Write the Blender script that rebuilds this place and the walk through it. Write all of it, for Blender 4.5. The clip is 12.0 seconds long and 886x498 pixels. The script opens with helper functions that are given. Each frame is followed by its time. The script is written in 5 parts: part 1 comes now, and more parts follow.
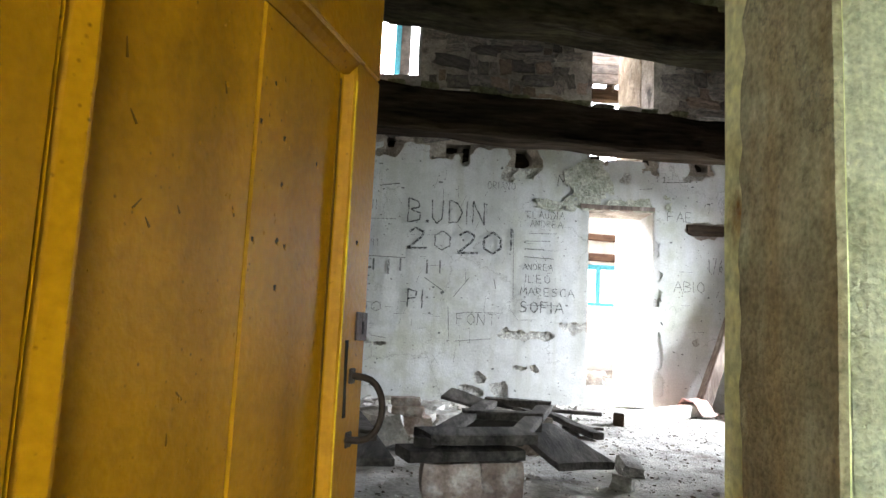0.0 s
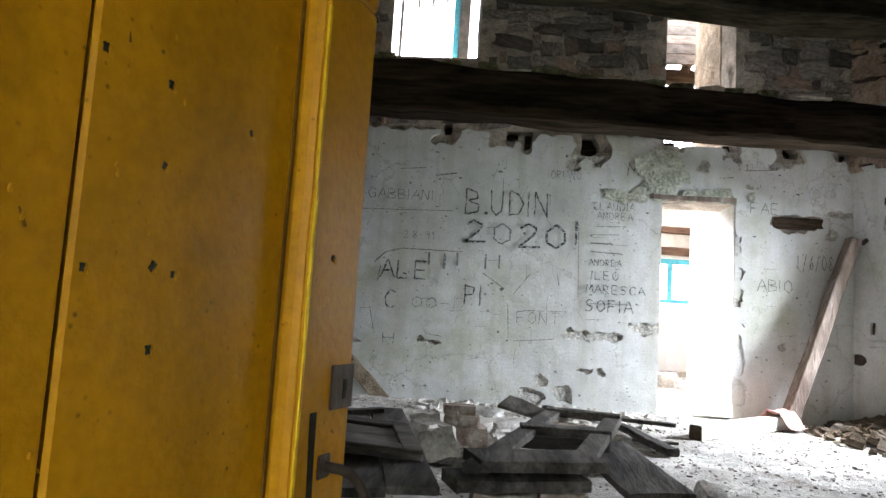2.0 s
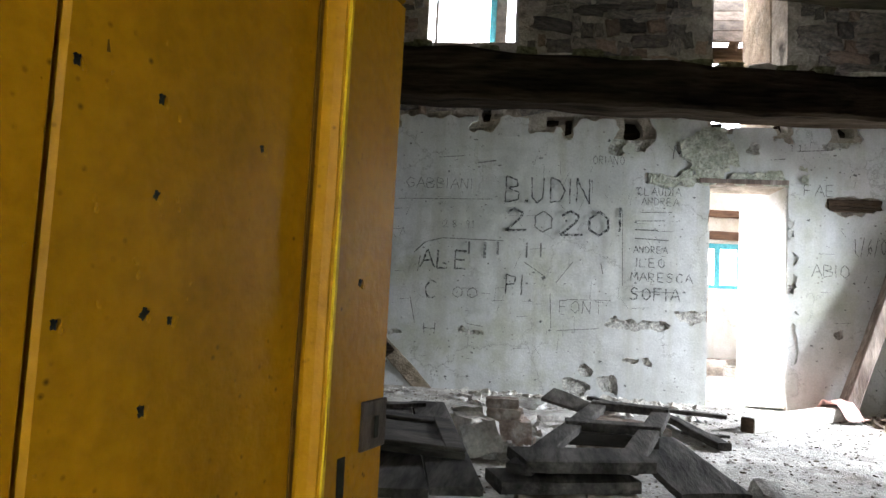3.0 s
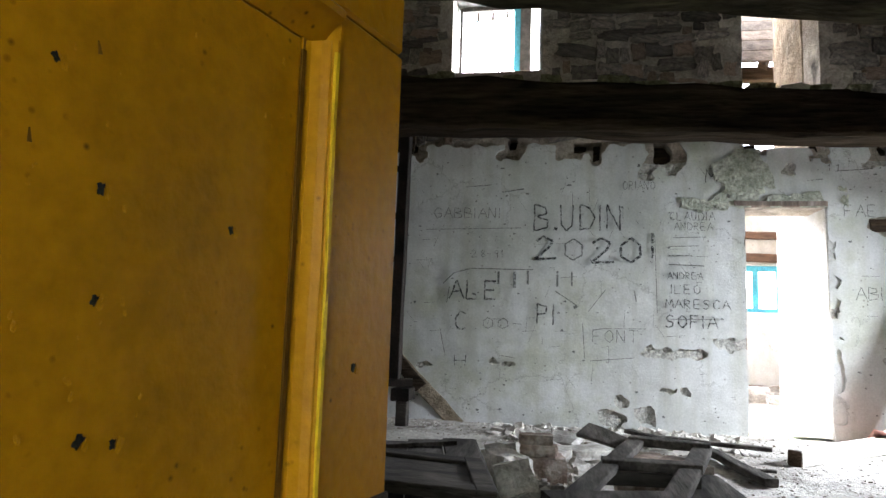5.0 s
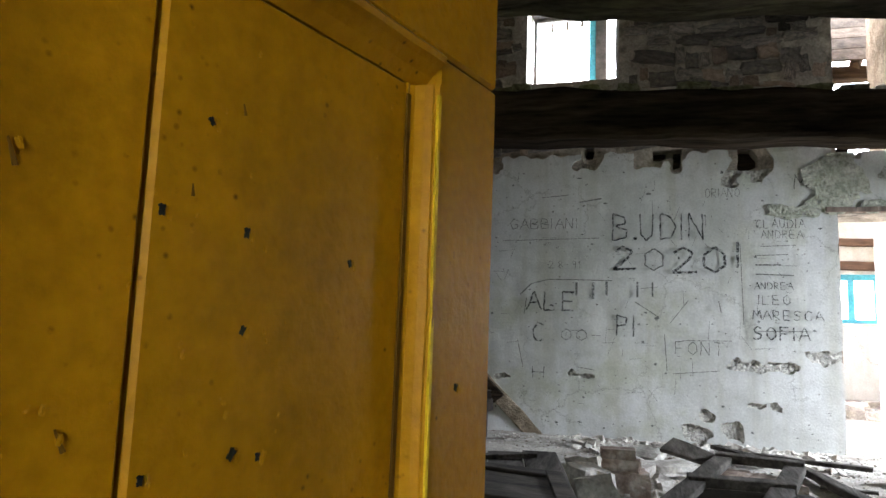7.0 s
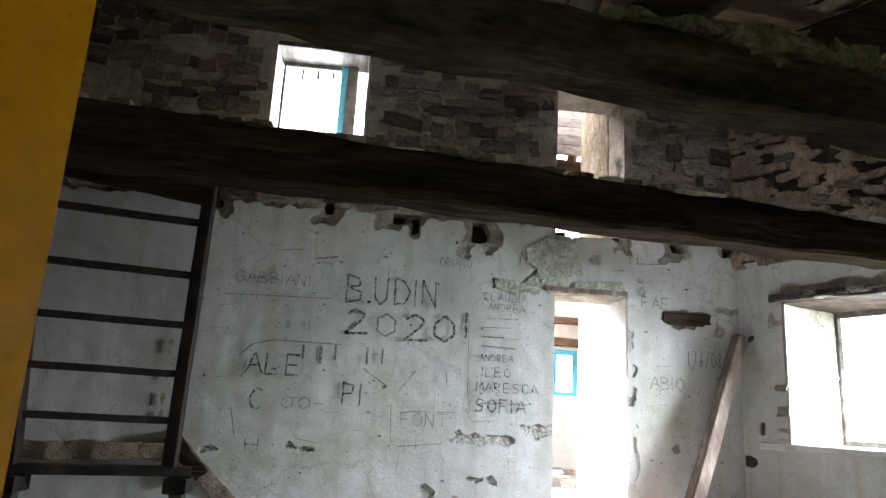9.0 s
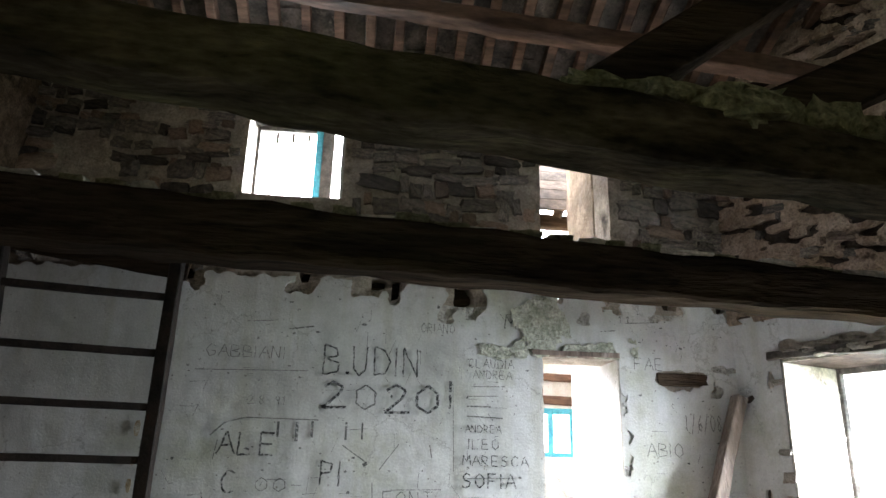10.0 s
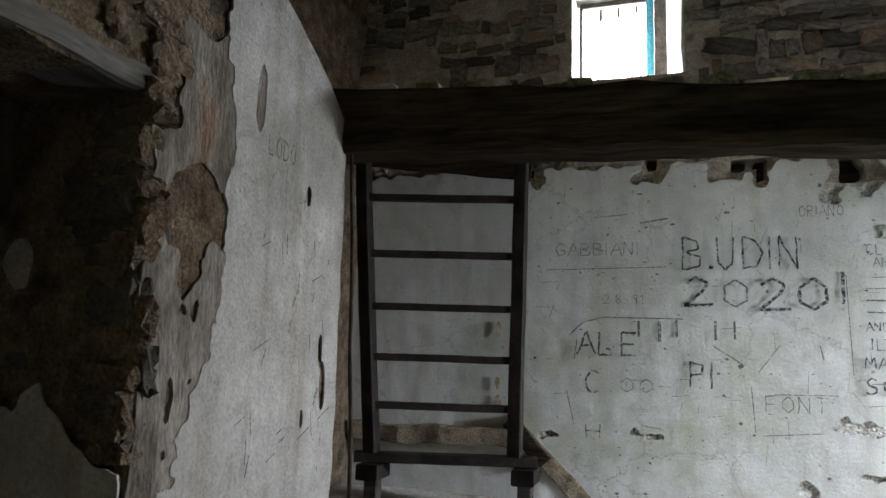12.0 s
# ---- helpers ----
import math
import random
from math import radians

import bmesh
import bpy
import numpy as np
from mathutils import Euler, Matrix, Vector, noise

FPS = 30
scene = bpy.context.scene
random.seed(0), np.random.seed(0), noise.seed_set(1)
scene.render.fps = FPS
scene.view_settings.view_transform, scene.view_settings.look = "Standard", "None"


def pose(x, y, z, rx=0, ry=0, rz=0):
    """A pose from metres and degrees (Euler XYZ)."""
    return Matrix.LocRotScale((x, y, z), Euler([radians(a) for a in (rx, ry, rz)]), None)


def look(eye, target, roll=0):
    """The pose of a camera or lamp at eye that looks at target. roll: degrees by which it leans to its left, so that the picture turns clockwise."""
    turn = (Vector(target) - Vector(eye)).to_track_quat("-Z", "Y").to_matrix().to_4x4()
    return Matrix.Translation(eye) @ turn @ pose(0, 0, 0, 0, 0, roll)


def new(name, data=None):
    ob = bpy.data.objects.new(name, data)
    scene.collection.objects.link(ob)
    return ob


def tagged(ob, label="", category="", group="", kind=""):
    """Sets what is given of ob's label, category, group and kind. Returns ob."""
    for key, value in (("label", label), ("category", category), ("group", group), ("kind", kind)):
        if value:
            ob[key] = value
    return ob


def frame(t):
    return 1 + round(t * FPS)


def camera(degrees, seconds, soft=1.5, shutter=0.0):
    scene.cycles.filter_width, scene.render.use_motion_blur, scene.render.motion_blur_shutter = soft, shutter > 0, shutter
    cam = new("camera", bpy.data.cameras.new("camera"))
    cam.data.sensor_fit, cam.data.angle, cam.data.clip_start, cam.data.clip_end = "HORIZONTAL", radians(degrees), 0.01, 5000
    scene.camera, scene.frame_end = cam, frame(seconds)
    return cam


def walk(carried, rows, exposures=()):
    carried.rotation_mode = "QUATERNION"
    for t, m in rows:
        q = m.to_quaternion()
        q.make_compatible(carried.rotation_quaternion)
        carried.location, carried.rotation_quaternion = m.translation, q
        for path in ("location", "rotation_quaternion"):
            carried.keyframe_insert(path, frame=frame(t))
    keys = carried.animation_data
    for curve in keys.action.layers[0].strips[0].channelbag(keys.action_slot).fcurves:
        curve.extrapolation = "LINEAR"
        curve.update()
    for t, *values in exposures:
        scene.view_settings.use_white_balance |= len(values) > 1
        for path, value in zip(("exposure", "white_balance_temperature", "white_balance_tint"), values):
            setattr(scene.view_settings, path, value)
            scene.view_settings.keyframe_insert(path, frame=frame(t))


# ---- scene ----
cam = camera(65.53, 12.0)
walk(cam, [
    (0.0, pose(-0.083, 0.080, 0.733, 96.97, -2.71, -1.62)),
    (0.5, pose(-0.110, 0.090, 0.745, 97.67, -2.80, -1.67)),
    (1.0, pose(-0.136, 0.138, 0.778, 98.86, -2.60, -1.74)),
    (1.5, pose(-0.093, 0.277, 0.766, 98.29, -2.85, -1.11)),
    (2.0, pose(-0.036, 0.469, 0.812, 95.91, -3.52, 3.63)),
    (2.5, pose(-0.049, 0.521, 0.843, 94.53, -3.54, 6.56)),
    (4.5, pose(-0.015, 0.622, 0.867, 94.72, -2.02, 7.22)),
    (5.0, pose(-0.029, 0.612, 0.900, 96.64, -1.86, 9.77)),
    (5.5, pose(-0.057, 0.591, 0.906, 96.17, -1.35, 16.55)),
    (6.0, pose(-0.050, 0.577, 0.913, 96.25, -0.76, 17.44)),
    (6.5, pose(-0.040, 0.567, 0.915, 96.79, -1.24, 16.97)),
    (8.5, pose(-0.051, 0.751, 0.881, 100.40, -5.77, 4.61)),
    (9.0, pose(-0.097, 1.028, 0.975, 103.18, -3.16, -6.63)),
    (9.5, pose(0.009, 1.098, 1.181, 105.32, -1.19, -13.11)),
    (10.0, pose(0.080, 1.205, 1.171, 107.21, -1.45, -6.24)),
    (10.5, pose(-0.002, 1.258, 1.200, 107.00, -1.46, 4.19)),
    (11.0, pose(-0.170, 1.348, 1.165, 105.90, -0.53, 5.52)),
    (11.5, pose(-0.444, 1.516, 1.256, 100.61, -1.77, 9.25)),
    (12.0, pose(-0.448, 1.563, 1.252, 97.67, -1.67, 17.55)),
], [(0.0, 5.2), (1.0, 5.2), (2.0, 5.05), (4.5, 4.9), (6.5, 4.95), (8.5, 4.85), (9.5, 4.98), (10.5, 4.95), (11.5, 4.95), (12.0, 5.12)])
SKY, SUN = 0.15, 1.4
LAMP_RIGHT, LAMP_UP = 8.5, 4
# opening left in the unseen porch, sized to dim the door
PORCH = (-0.75, 0.75, 1.8)
# ---------- world and light ----------
world = bpy.data.worlds.new("overcast_sky")
scene.world = world
world.use_nodes = True
wn = world.node_tree
sky = wn.nodes.new("ShaderNodeTexSky")
sky.sky_type, sky.sun_disc = "NISHITA", False
sky.sun_elevation, sky.sun_rotation = radians(38), radians(-40)
sky.air_density, sky.dust_density = 1.0, 1.5
veil = wn.nodes.new("ShaderNodeHueSaturation")
veil.inputs["Saturation"].default_value = 0.55
wn.links.new(sky.outputs[0], veil.inputs["Color"])
wn.links.new(veil.outputs[0], wn.nodes["Background"].inputs[0])
wn.nodes["Background"].inputs[1].default_value = SKY
sun = new("sun", bpy.data.lights.new("sun", "SUN"))
sun.data.energy, sun.data.angle, sun.data.color = SUN, radians(40), (1.0, 0.99, 0.98)
sun.matrix_world = look((-15, 18, 18.6), (0, 0, 0))


def window_lamp(at, w, h, watts):
    """Daylight of the sky standing in a real window opening."""
    o = new("window_daylight", bpy.data.lights.new("window_daylight", "AREA"))
    o.data.shape, o.data.size, o.data.size_y, o.data.energy, o.data.color = "RECTANGLE", w, h, watts, (0.82, 0.9, 1.0)
    o.matrix_world = at
    return o


window_lamp(look((4.56, 6.12, 1.75), (2.5, 6.1, 0.1)), 0.45, 0.6, LAMP_RIGHT).data.spread = radians(115)
window_lamp(look((-0.78, 7.5, 3.88), (-0.78, 6.0, 3.4)), 0.6, 0.75, LAMP_UP)


# ---------- materials ----------
def material(name, c1, c2, scale=3.0, fine=40.0, rough=0.85, bump=0.3, stain=None, stain_scale=0.7,
             stain_at=0.55, stretch=(1, 1, 1), metal=0.0, random_amount=0.0, dist=0.01,
             contrast=0.34, specular=0.12, cracks=0.0, pits=0.0, streaks=None, pit_colour=(0.14, 0.125, 0.1), pit_scale=16):
    """Two colours mixed by coarse noise, fine grain on value and relief, optional stains."""
    m = bpy.data.materials.new(name)
    m.use_nodes = True
    t = m.node_tree
    n, l = t.nodes, t.links
    b = n["Principled BSDF"]
    co = n.new("ShaderNodeTexCoord")
    mp = n.new("ShaderNodeMapping")
    mp.inputs["Scale"].default_value = stretch
    l.new(co.outputs["Object"], mp.inputs["Vector"])
    big = n.new("ShaderNodeTexNoise")
    big.inputs["Scale"].default_value, big.inputs["Detail"].default_value = scale, 6
    small = n.new("ShaderNodeTexNoise")
    small.inputs["Scale"].default_value, small.inputs["Detail"].default_value = fine, 5
    for q in (big, small):
        l.new(mp.outputs[0], q.inputs["Vector"])
    ramp = n.new("ShaderNodeValToRGB")
    ramp.color_ramp.elements[0].position, ramp.color_ramp.elements[1].position = 0.36, 0.64
    ramp.color_ramp.elements[0].color, ramp.color_ramp.elements[1].color = (*c1, 1), (*c2, 1)
    l.new(big.outputs["Fac"], ramp.inputs[0])
    col = ramp.outputs[0]
    if stain:
        st = n.new("ShaderNodeTexNoise")
        st.inputs["Scale"].default_value, st.inputs["Detail"].default_value = stain_scale, 8
        st.inputs["Roughness"].default_value = 0.65
        l.new(mp.outputs[0], st.inputs["Vector"])
        sr = n.new("ShaderNodeValToRGB")
        sr.color_ramp.elements[0].position, sr.color_ramp.elements[1].position = stain_at, stain_at + 0.12
        l.new(st.outputs["Fac"], sr.inputs[0])
        mx = n.new("ShaderNodeMix")
        mx.data_type = "RGBA"
        l.new(sr.outputs[0], mx.inputs["Factor"])
        l.new(col, mx.inputs["A"])
        mx.inputs["B"].default_value = (*stain, 1)
        col = mx.outputs["Result"]
    def overlay(col, mask, colour):
        mx = n.new("ShaderNodeMix")
        mx.data_type = "RGBA"
        l.new(mask, mx.inputs["Factor"])
        l.new(col, mx.inputs["A"])
        mx.inputs["B"].default_value = (*colour, 1)
        return mx.outputs["Result"]

    def ramped(out, lo, hi, top=1.0, flip=False):
        mr = n.new("ShaderNodeMapRange")
        mr.inputs["From Min"].default_value, mr.inputs["From Max"].default_value = lo, hi
        mr.inputs["To Min"].default_value, mr.inputs["To Max"].default_value = (top, 0.0) if flip else (0.0, top)
        l.new(out, mr.inputs["Value"])
        return mr.outputs[0]

    def times(a, b):
        mu = n.new("ShaderNodeMath")
        mu.operation = "MULTIPLY"
        l.new(a, mu.inputs[0])
        l.new(b, mu.inputs[1])
        return mu.outputs[0]
    mid = n.new("ShaderNodeTexNoise")
    mid.inputs["Scale"].default_value, mid.inputs["Detail"].default_value, mid.inputs["Roughness"].default_value = (scale * fine) ** 0.5, 8, 0.7
    l.new(mp.outputs[0], mid.inputs["Vector"])
    if streaks:
        sm = n.new("ShaderNodeMapping")
        sm.inputs["Scale"].default_value = (7, 7, 0.5)
        l.new(co.outputs["Object"], sm.inputs["Vector"])
        sn = n.new("ShaderNodeTexNoise")
        sn.inputs["Scale"].default_value, sn.inputs["Detail"].default_value = 1.0, 6
        l.new(sm.outputs[0], sn.inputs["Vector"])
        col = overlay(col, ramped(sn.outputs["Fac"], 0.5, 0.75, 0.75), streaks)
    dents = None
    if cracks:
        wob = n.new("ShaderNodeVectorMath")
        wob.operation = "MULTIPLY_ADD"
        l.new(mid.outputs["Color"], wob.inputs[0])
        wob.inputs[1].default_value = (0.25, 0.25, 0.25)
        l.new(co.outputs["Object"], wob.inputs[2])
        vo = n.new("ShaderNodeTexVoronoi")
        vo.feature = "DISTANCE_TO_EDGE"
        vo.inputs["Scale"].default_value = 1.7
        l.new(wob.outputs[0], vo.inputs["Vector"])
        line = times(ramped(vo.outputs["Distance"], 0.0, 0.014, cracks, True), ramped(big.outputs["Fac"], 0.48, 0.56))
        col = overlay(col, line, (0.13, 0.12, 0.1))
        dents = line
    if pits:
        vp = n.new("ShaderNodeTexVoronoi")
        vp.inputs["Scale"].default_value = pit_scale
        l.new(co.outputs["Object"], vp.inputs["Vector"])
        dot = times(ramped(vp.outputs["Distance"], 0.05, 0.2, pits, True), ramped(mid.outputs["Fac"], 0.5, 0.6))
        col = overlay(col, dot, pit_colour)
    hs = n.new("ShaderNodeHueSaturation")
    mixn = n.new("ShaderNodeMath")
    mixn.operation = "ADD"
    l.new(small.outputs["Fac"], mixn.inputs[0])
    l.new(mid.outputs["Fac"], mixn.inputs[1])
    mr = n.new("ShaderNodeMapRange")
    mr.inputs["From Min"].default_value, mr.inputs["From Max"].default_value = 0.7, 1.3
    mr.inputs["To Min"].default_value, mr.inputs["To Max"].default_value = 1 - contrast, 1 + contrast
    l.new(mixn.outputs[0], mr.inputs["Value"])
    val = mr.outputs[0]
    if random_amount:
        oi = n.new("ShaderNodeObjectInfo")
        rr = n.new("ShaderNodeMapRange")
        rr.inputs["To Min"].default_value, rr.inputs["To Max"].default_value = 1 - random_amount, 1 + random_amount
        l.new(oi.outputs["Random"], rr.inputs["Value"])
        mu = n.new("ShaderNodeMath")
        mu.operation = "MULTIPLY"
        l.new(val, mu.inputs[0])
        l.new(rr.outputs[0], mu.inputs[1])
        val = mu.outputs[0]
    l.new(val, hs.inputs["Value"])
    l.new(col, hs.inputs["Color"])
    l.new(hs.outputs[0], b.inputs["Base Color"])
    b.inputs["Roughness"].default_value, b.inputs["Metallic"].default_value = rough, metal
    b.inputs["Specular IOR Level"].default_value = specular
    bp = n.new("ShaderNodeBump")
    bp.inputs["Strength"].default_value, bp.inputs["Distance"].default_value = bump, dist
    ad = n.new("ShaderNodeMath")
    ad.operation = "ADD"
    l.new(mid.outputs["Fac"], ad.inputs[0])
    l.new(small.outputs["Fac"], ad.inputs[1])
    l.new(ad.outputs[0], bp.inputs["Height"])
    l.new(bp.outputs[0], b.inputs["Normal"])
    return m


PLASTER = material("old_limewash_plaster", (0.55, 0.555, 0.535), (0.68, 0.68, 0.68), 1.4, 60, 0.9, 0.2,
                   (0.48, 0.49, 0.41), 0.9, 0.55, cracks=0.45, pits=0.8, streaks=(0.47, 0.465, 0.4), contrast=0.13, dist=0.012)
# base colour about half as bright as PLASTER, with stains and streaks
PLASTER_GREY = material("stained_grey_limewash", (0.27, 0.25, 0.23), (0.38, 0.355, 0.335), 2.2, 60, 0.9, 0.5,
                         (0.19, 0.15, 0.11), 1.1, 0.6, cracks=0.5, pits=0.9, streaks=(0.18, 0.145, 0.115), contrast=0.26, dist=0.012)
FLAKY = material("flaking_stained_limewash", (0.085, 0.066, 0.05), (0.22, 0.19, 0.165), 7, 60, 0.95, 0.9,
                 (0.17, 0.08, 0.032), 3, 0.56, stretch=(1, 1, 0.35), cracks=0.7, pits=0.9, streaks=(0.13, 0.1, 0.08), contrast=0.45, dist=0.02)
LEFTMORTAR = material("brown_earth_mortar", (0.1, 0.07, 0.045), (0.2, 0.145, 0.1), 7, 60, 0.95, 1.0, (0.05, 0.036, 0.025), 4, 0.54, dist=0.03, contrast=0.5)
MORTAR_TAN = material("tan_lime_mortar", (0.31, 0.225, 0.165), (0.5, 0.385, 0.3), 6, 50, 0.95, 1.0, (0.15, 0.105, 0.08), 3, 0.55, dist=0.03, contrast=0.4)
BROWNWOOD = material("split_brown_wood", (0.05, 0.034, 0.022), (0.13, 0.09, 0.06), 9, 60, 0.9, 0.9, (0.02, 0.015, 0.012), 5, 0.52, (0.15, 1, 1.5), dist=0.02)
TANWOOD = material("pale_tan_boards", (0.075, 0.052, 0.034), (0.15, 0.11, 0.078), 7, 50, 0.9, 0.5, (0.09, 0.055, 0.035), 3, 0.58, random_amount=0.25)
ROUGHCOAT = material("bare_lime_mortar", (0.2, 0.155, 0.11), (0.33, 0.27, 0.2), 6, 60, 0.95, 0.8, (0.14, 0.12, 0.09), 4, 0.55, dist=0.02)
MORTAR = material("rubble_mortar", (0.33, 0.285, 0.24), (0.5, 0.44, 0.375), 7, 55, 0.95, 0.9, (0.1, 0.09, 0.08), 3, 0.57, dist=0.025)
STONE = material("grey_brown_stone", (0.1, 0.09, 0.085), (0.27, 0.23, 0.2), 5, 40, 0.9, 0.7, (0.11, 0.115, 0.1), 2.5, 0.55,
                 random_amount=0.6, dist=0.02)
STONE_RED = material("reddish_stone", (0.22, 0.16, 0.125), (0.36, 0.27, 0.215), 5, 40, 0.9, 0.7, (0.13, 0.1, 0.085), 2.5, 0.57,
                     random_amount=0.4, dist=0.02)
TIMBER = material("dark_old_timber", (0.02, 0.015, 0.012), (0.055, 0.04, 0.028), 5, 30, 0.95, 1.0, (0.055, 0.035, 0.018), 1.6, 0.6,
                  (0.12, 1.2, 1.2), dist=0.03, specular=0.02, contrast=0.6)
TIMBER_RED = material("reddish_old_timber", (0.07, 0.042, 0.03), (0.19, 0.115, 0.078), 5, 30, 0.8, 0.6, (0.06, 0.045, 0.035), 2, 0.55, (0.3, 1, 1))
TIMBER_MOSS = material("mossy_old_timber", (0.026, 0.021, 0.015), (0.065, 0.052, 0.034), 5, 30, 0.95, 1.0, (0.085, 0.076, 0.04), 1.1, 0.57,
                       (0.35, 1.2, 1.2), dist=0.03, specular=0.02, contrast=0.6)
IRON_WOOD = material("blackened_ladder_wood", (0.012, 0.01, 0.009), (0.03, 0.022, 0.018), 6, 50, 0.6, 0.4, (0.06, 0.025, 0.012), 3, 0.62)
GREYWOOD = material("weathered_grey_wood", (0.06, 0.053, 0.047), (0.14, 0.125, 0.11), 9, 60, 0.85, 0.6, (0.05, 0.042, 0.036), 2.5, 0.52, (1, 0.15, 1))
FRAMEWOOD = material("dark_weathered_wood", (0.03, 0.026, 0.023), (0.11, 0.098, 0.088), 9, 60, 0.85, 0.8, (0.02, 0.017, 0.015), 3, 0.55, (1, 0.15, 1), contrast=0.5)
DARKPANEL = material("dark_stained_wood", (0.025, 0.022, 0.02), (0.07, 0.06, 0.052), 8, 60, 0.85, 0.5, (0.13, 0.115, 0.1), 3, 0.6, (0.3, 1, 1))
PALEWOOD = material("whitewashed_timber", (0.45, 0.42, 0.38), (0.62, 0.59, 0.54), 6, 50, 0.85, 0.4, (0.3, 0.26, 0.22), 3, 0.6, (0.2, 1, 1))
POLEWOOD = material("worn_brown_post_wood", (0.16, 0.12, 0.1), (0.3, 0.24, 0.2), 9, 50, 0.85, 0.7, (0.42, 0.36, 0.33), 5, 0.55, (1, 1, 0.2))
YELLOW = material("yellow_oil_paint", (0.315, 0.13, 0.002), (0.38, 0.16, 0.003), 1.8, 90, 0.42, 0.28, (0.19, 0.08, 0.002), 2.6, 0.6,
                  dist=0.004, contrast=0.16, specular=0.07, pits=0.9, pit_scale=80, pit_colour=(0.07, 0.028, 0.002), streaks=(0.21, 0.087, 0.0017))
YELLOW_EDGE = material("highlight_yellow_paint", (0.5, 0.29, 0.012), (0.58, 0.36, 0.02), 4, 60, 0.45, 0.15, (0.3, 0.15, 0.01), 5, 0.55, dist=0.004, specular=0.04)
GROOVE = material("dark_amber_groove", (0.07, 0.03, 0.003), (0.14, 0.06, 0.004), 9, 60, 0.8, 0.3)
BLACKIRON = material("rusty_black_iron", (0.02, 0.015, 0.012), (0.06, 0.04, 0.028), 12, 80, 0.6, 0.3, metal=0.6)
HOLE = material("dark_nail_hole", (0.01, 0.009, 0.006), (0.02, 0.016, 0.01), 20, 90, 0.9, 0.2)
GREENPLASTER = material("yellow_green_render", (0.66, 0.64, 0.3), (0.8, 0.78, 0.44), 6, 60, 0.9, 0.5, (0.3, 0.17, 0.05), 5, 0.62, contrast=0.3)
BROWNRENDER = material("stained_brown_render", (0.17, 0.13, 0.07), (0.42, 0.39, 0.24), 2.6, 110, 0.95, 1.0, (0.55, 0.54, 0.36), 4.0, 0.58,
                       dist=0.008, streaks=(0.33, 0.19, 0.06), cracks=0.5, pits=0.8, pit_scale=40, contrast=0.42)
ROUGHCAST = material("grey_green_roughcast", (0.5, 0.47, 0.29), (0.66, 0.63, 0.43), 9, 130, 0.95, 1.0, (0.17, 0.18, 0.14), 3, 0.6, dist=0.012)
FLOOR = material("dusty_earth_floor", (0.34, 0.31, 0.28), (0.54, 0.51, 0.47), 2.5, 45, 0.95, 0.9, (0.16, 0.135, 0.115), 1.5, 0.54, dist=0.02)
RUBBLE = material("broken_masonry", (0.32, 0.29, 0.26), (0.58, 0.55, 0.51), 5, 50, 0.95, 0.7, random_amount=0.3)
LEAFDIRT = material("dry_leaf_litter", (0.08, 0.06, 0.045), (0.17, 0.135, 0.1), 14, 60, 0.95, 0.8)
BRICK = material("plastered_brick", (0.2, 0.145, 0.12), (0.36, 0.29, 0.25), 7, 50, 0.95, 0.9, (0.46, 0.42, 0.385), 4, 0.55, random_amount=0.2)
BLUE = material("turquoise_paint", (0.07, 0.36, 0.48), (0.12, 0.46, 0.58), 5, 50, 0.5, 0.2)
CLOTH = material("faded_pink_cloth", (0.55, 0.3, 0.26), (0.7, 0.46, 0.41), 8, 90, 0.95, 0.4)
SLATE = material("roof_slab_underside", (0.06, 0.052, 0.046), (0.16, 0.135, 0.115), 6, 40, 0.9, 0.7, (0.3, 0.25, 0.2), 4, 0.58, random_amount=0.35)
# plaster coloured darker to stand in for the side opening's shade
SHADEPLASTER = material("shade_darkened_plaster", (0.05, 0.044, 0.036), (0.085, 0.075, 0.062), 3, 50, 0.95, 0.7, (0.03, 0.026, 0.021), 4, 0.56)
BASECOAT = material("grey_base_coat", (0.44, 0.42, 0.38), (0.6, 0.58, 0.54), 9, 50, 0.95, 1.0, (0.24, 0.21, 0.18), 9, 0.56, dist=0.035, contrast=0.5)
CEMENT = material("green_grey_cement", (0.38, 0.39, 0.31), (0.56, 0.56, 0.48), 8, 50, 0.95, 1.0, (0.25, 0.24, 0.18), 6, 0.57, dist=0.025, contrast=0.45)
PALESTONE = material("pale_masonry_stone", (0.4, 0.35, 0.29), (0.58, 0.53, 0.46), 6, 40, 0.95, 0.8, (0.25, 0.2, 0.16), 4, 0.57, random_amount=0.3, dist=0.02)
MOSS = material("mossy_plaster_lump", (0.13, 0.125, 0.07), (0.27, 0.26, 0.17), 9, 50, 0.95, 1.0, (0.07, 0.07, 0.035), 6, 0.55, dist=0.03, contrast=0.5)
PAVING = material("grey_added_paving", (0.2, 0.19, 0.16), (0.34, 0.32, 0.28), 4, 50, 0.95, 0.6, (0.12, 0.12, 0.08), 2, 0.57)
GRASS = material("rough_grass", (0.05, 0.08, 0.025), (0.1, 0.14, 0.05), 3, 60, 0.95, 0.5)
BRIGHTSTONE = material("pale_rubble_wall", (0.2, 0.15, 0.105), (0.36, 0.285, 0.21), 4, 40, 0.95, 0.8, (0.22, 0.18, 0.14), 2.5, 0.57, dist=0.03)

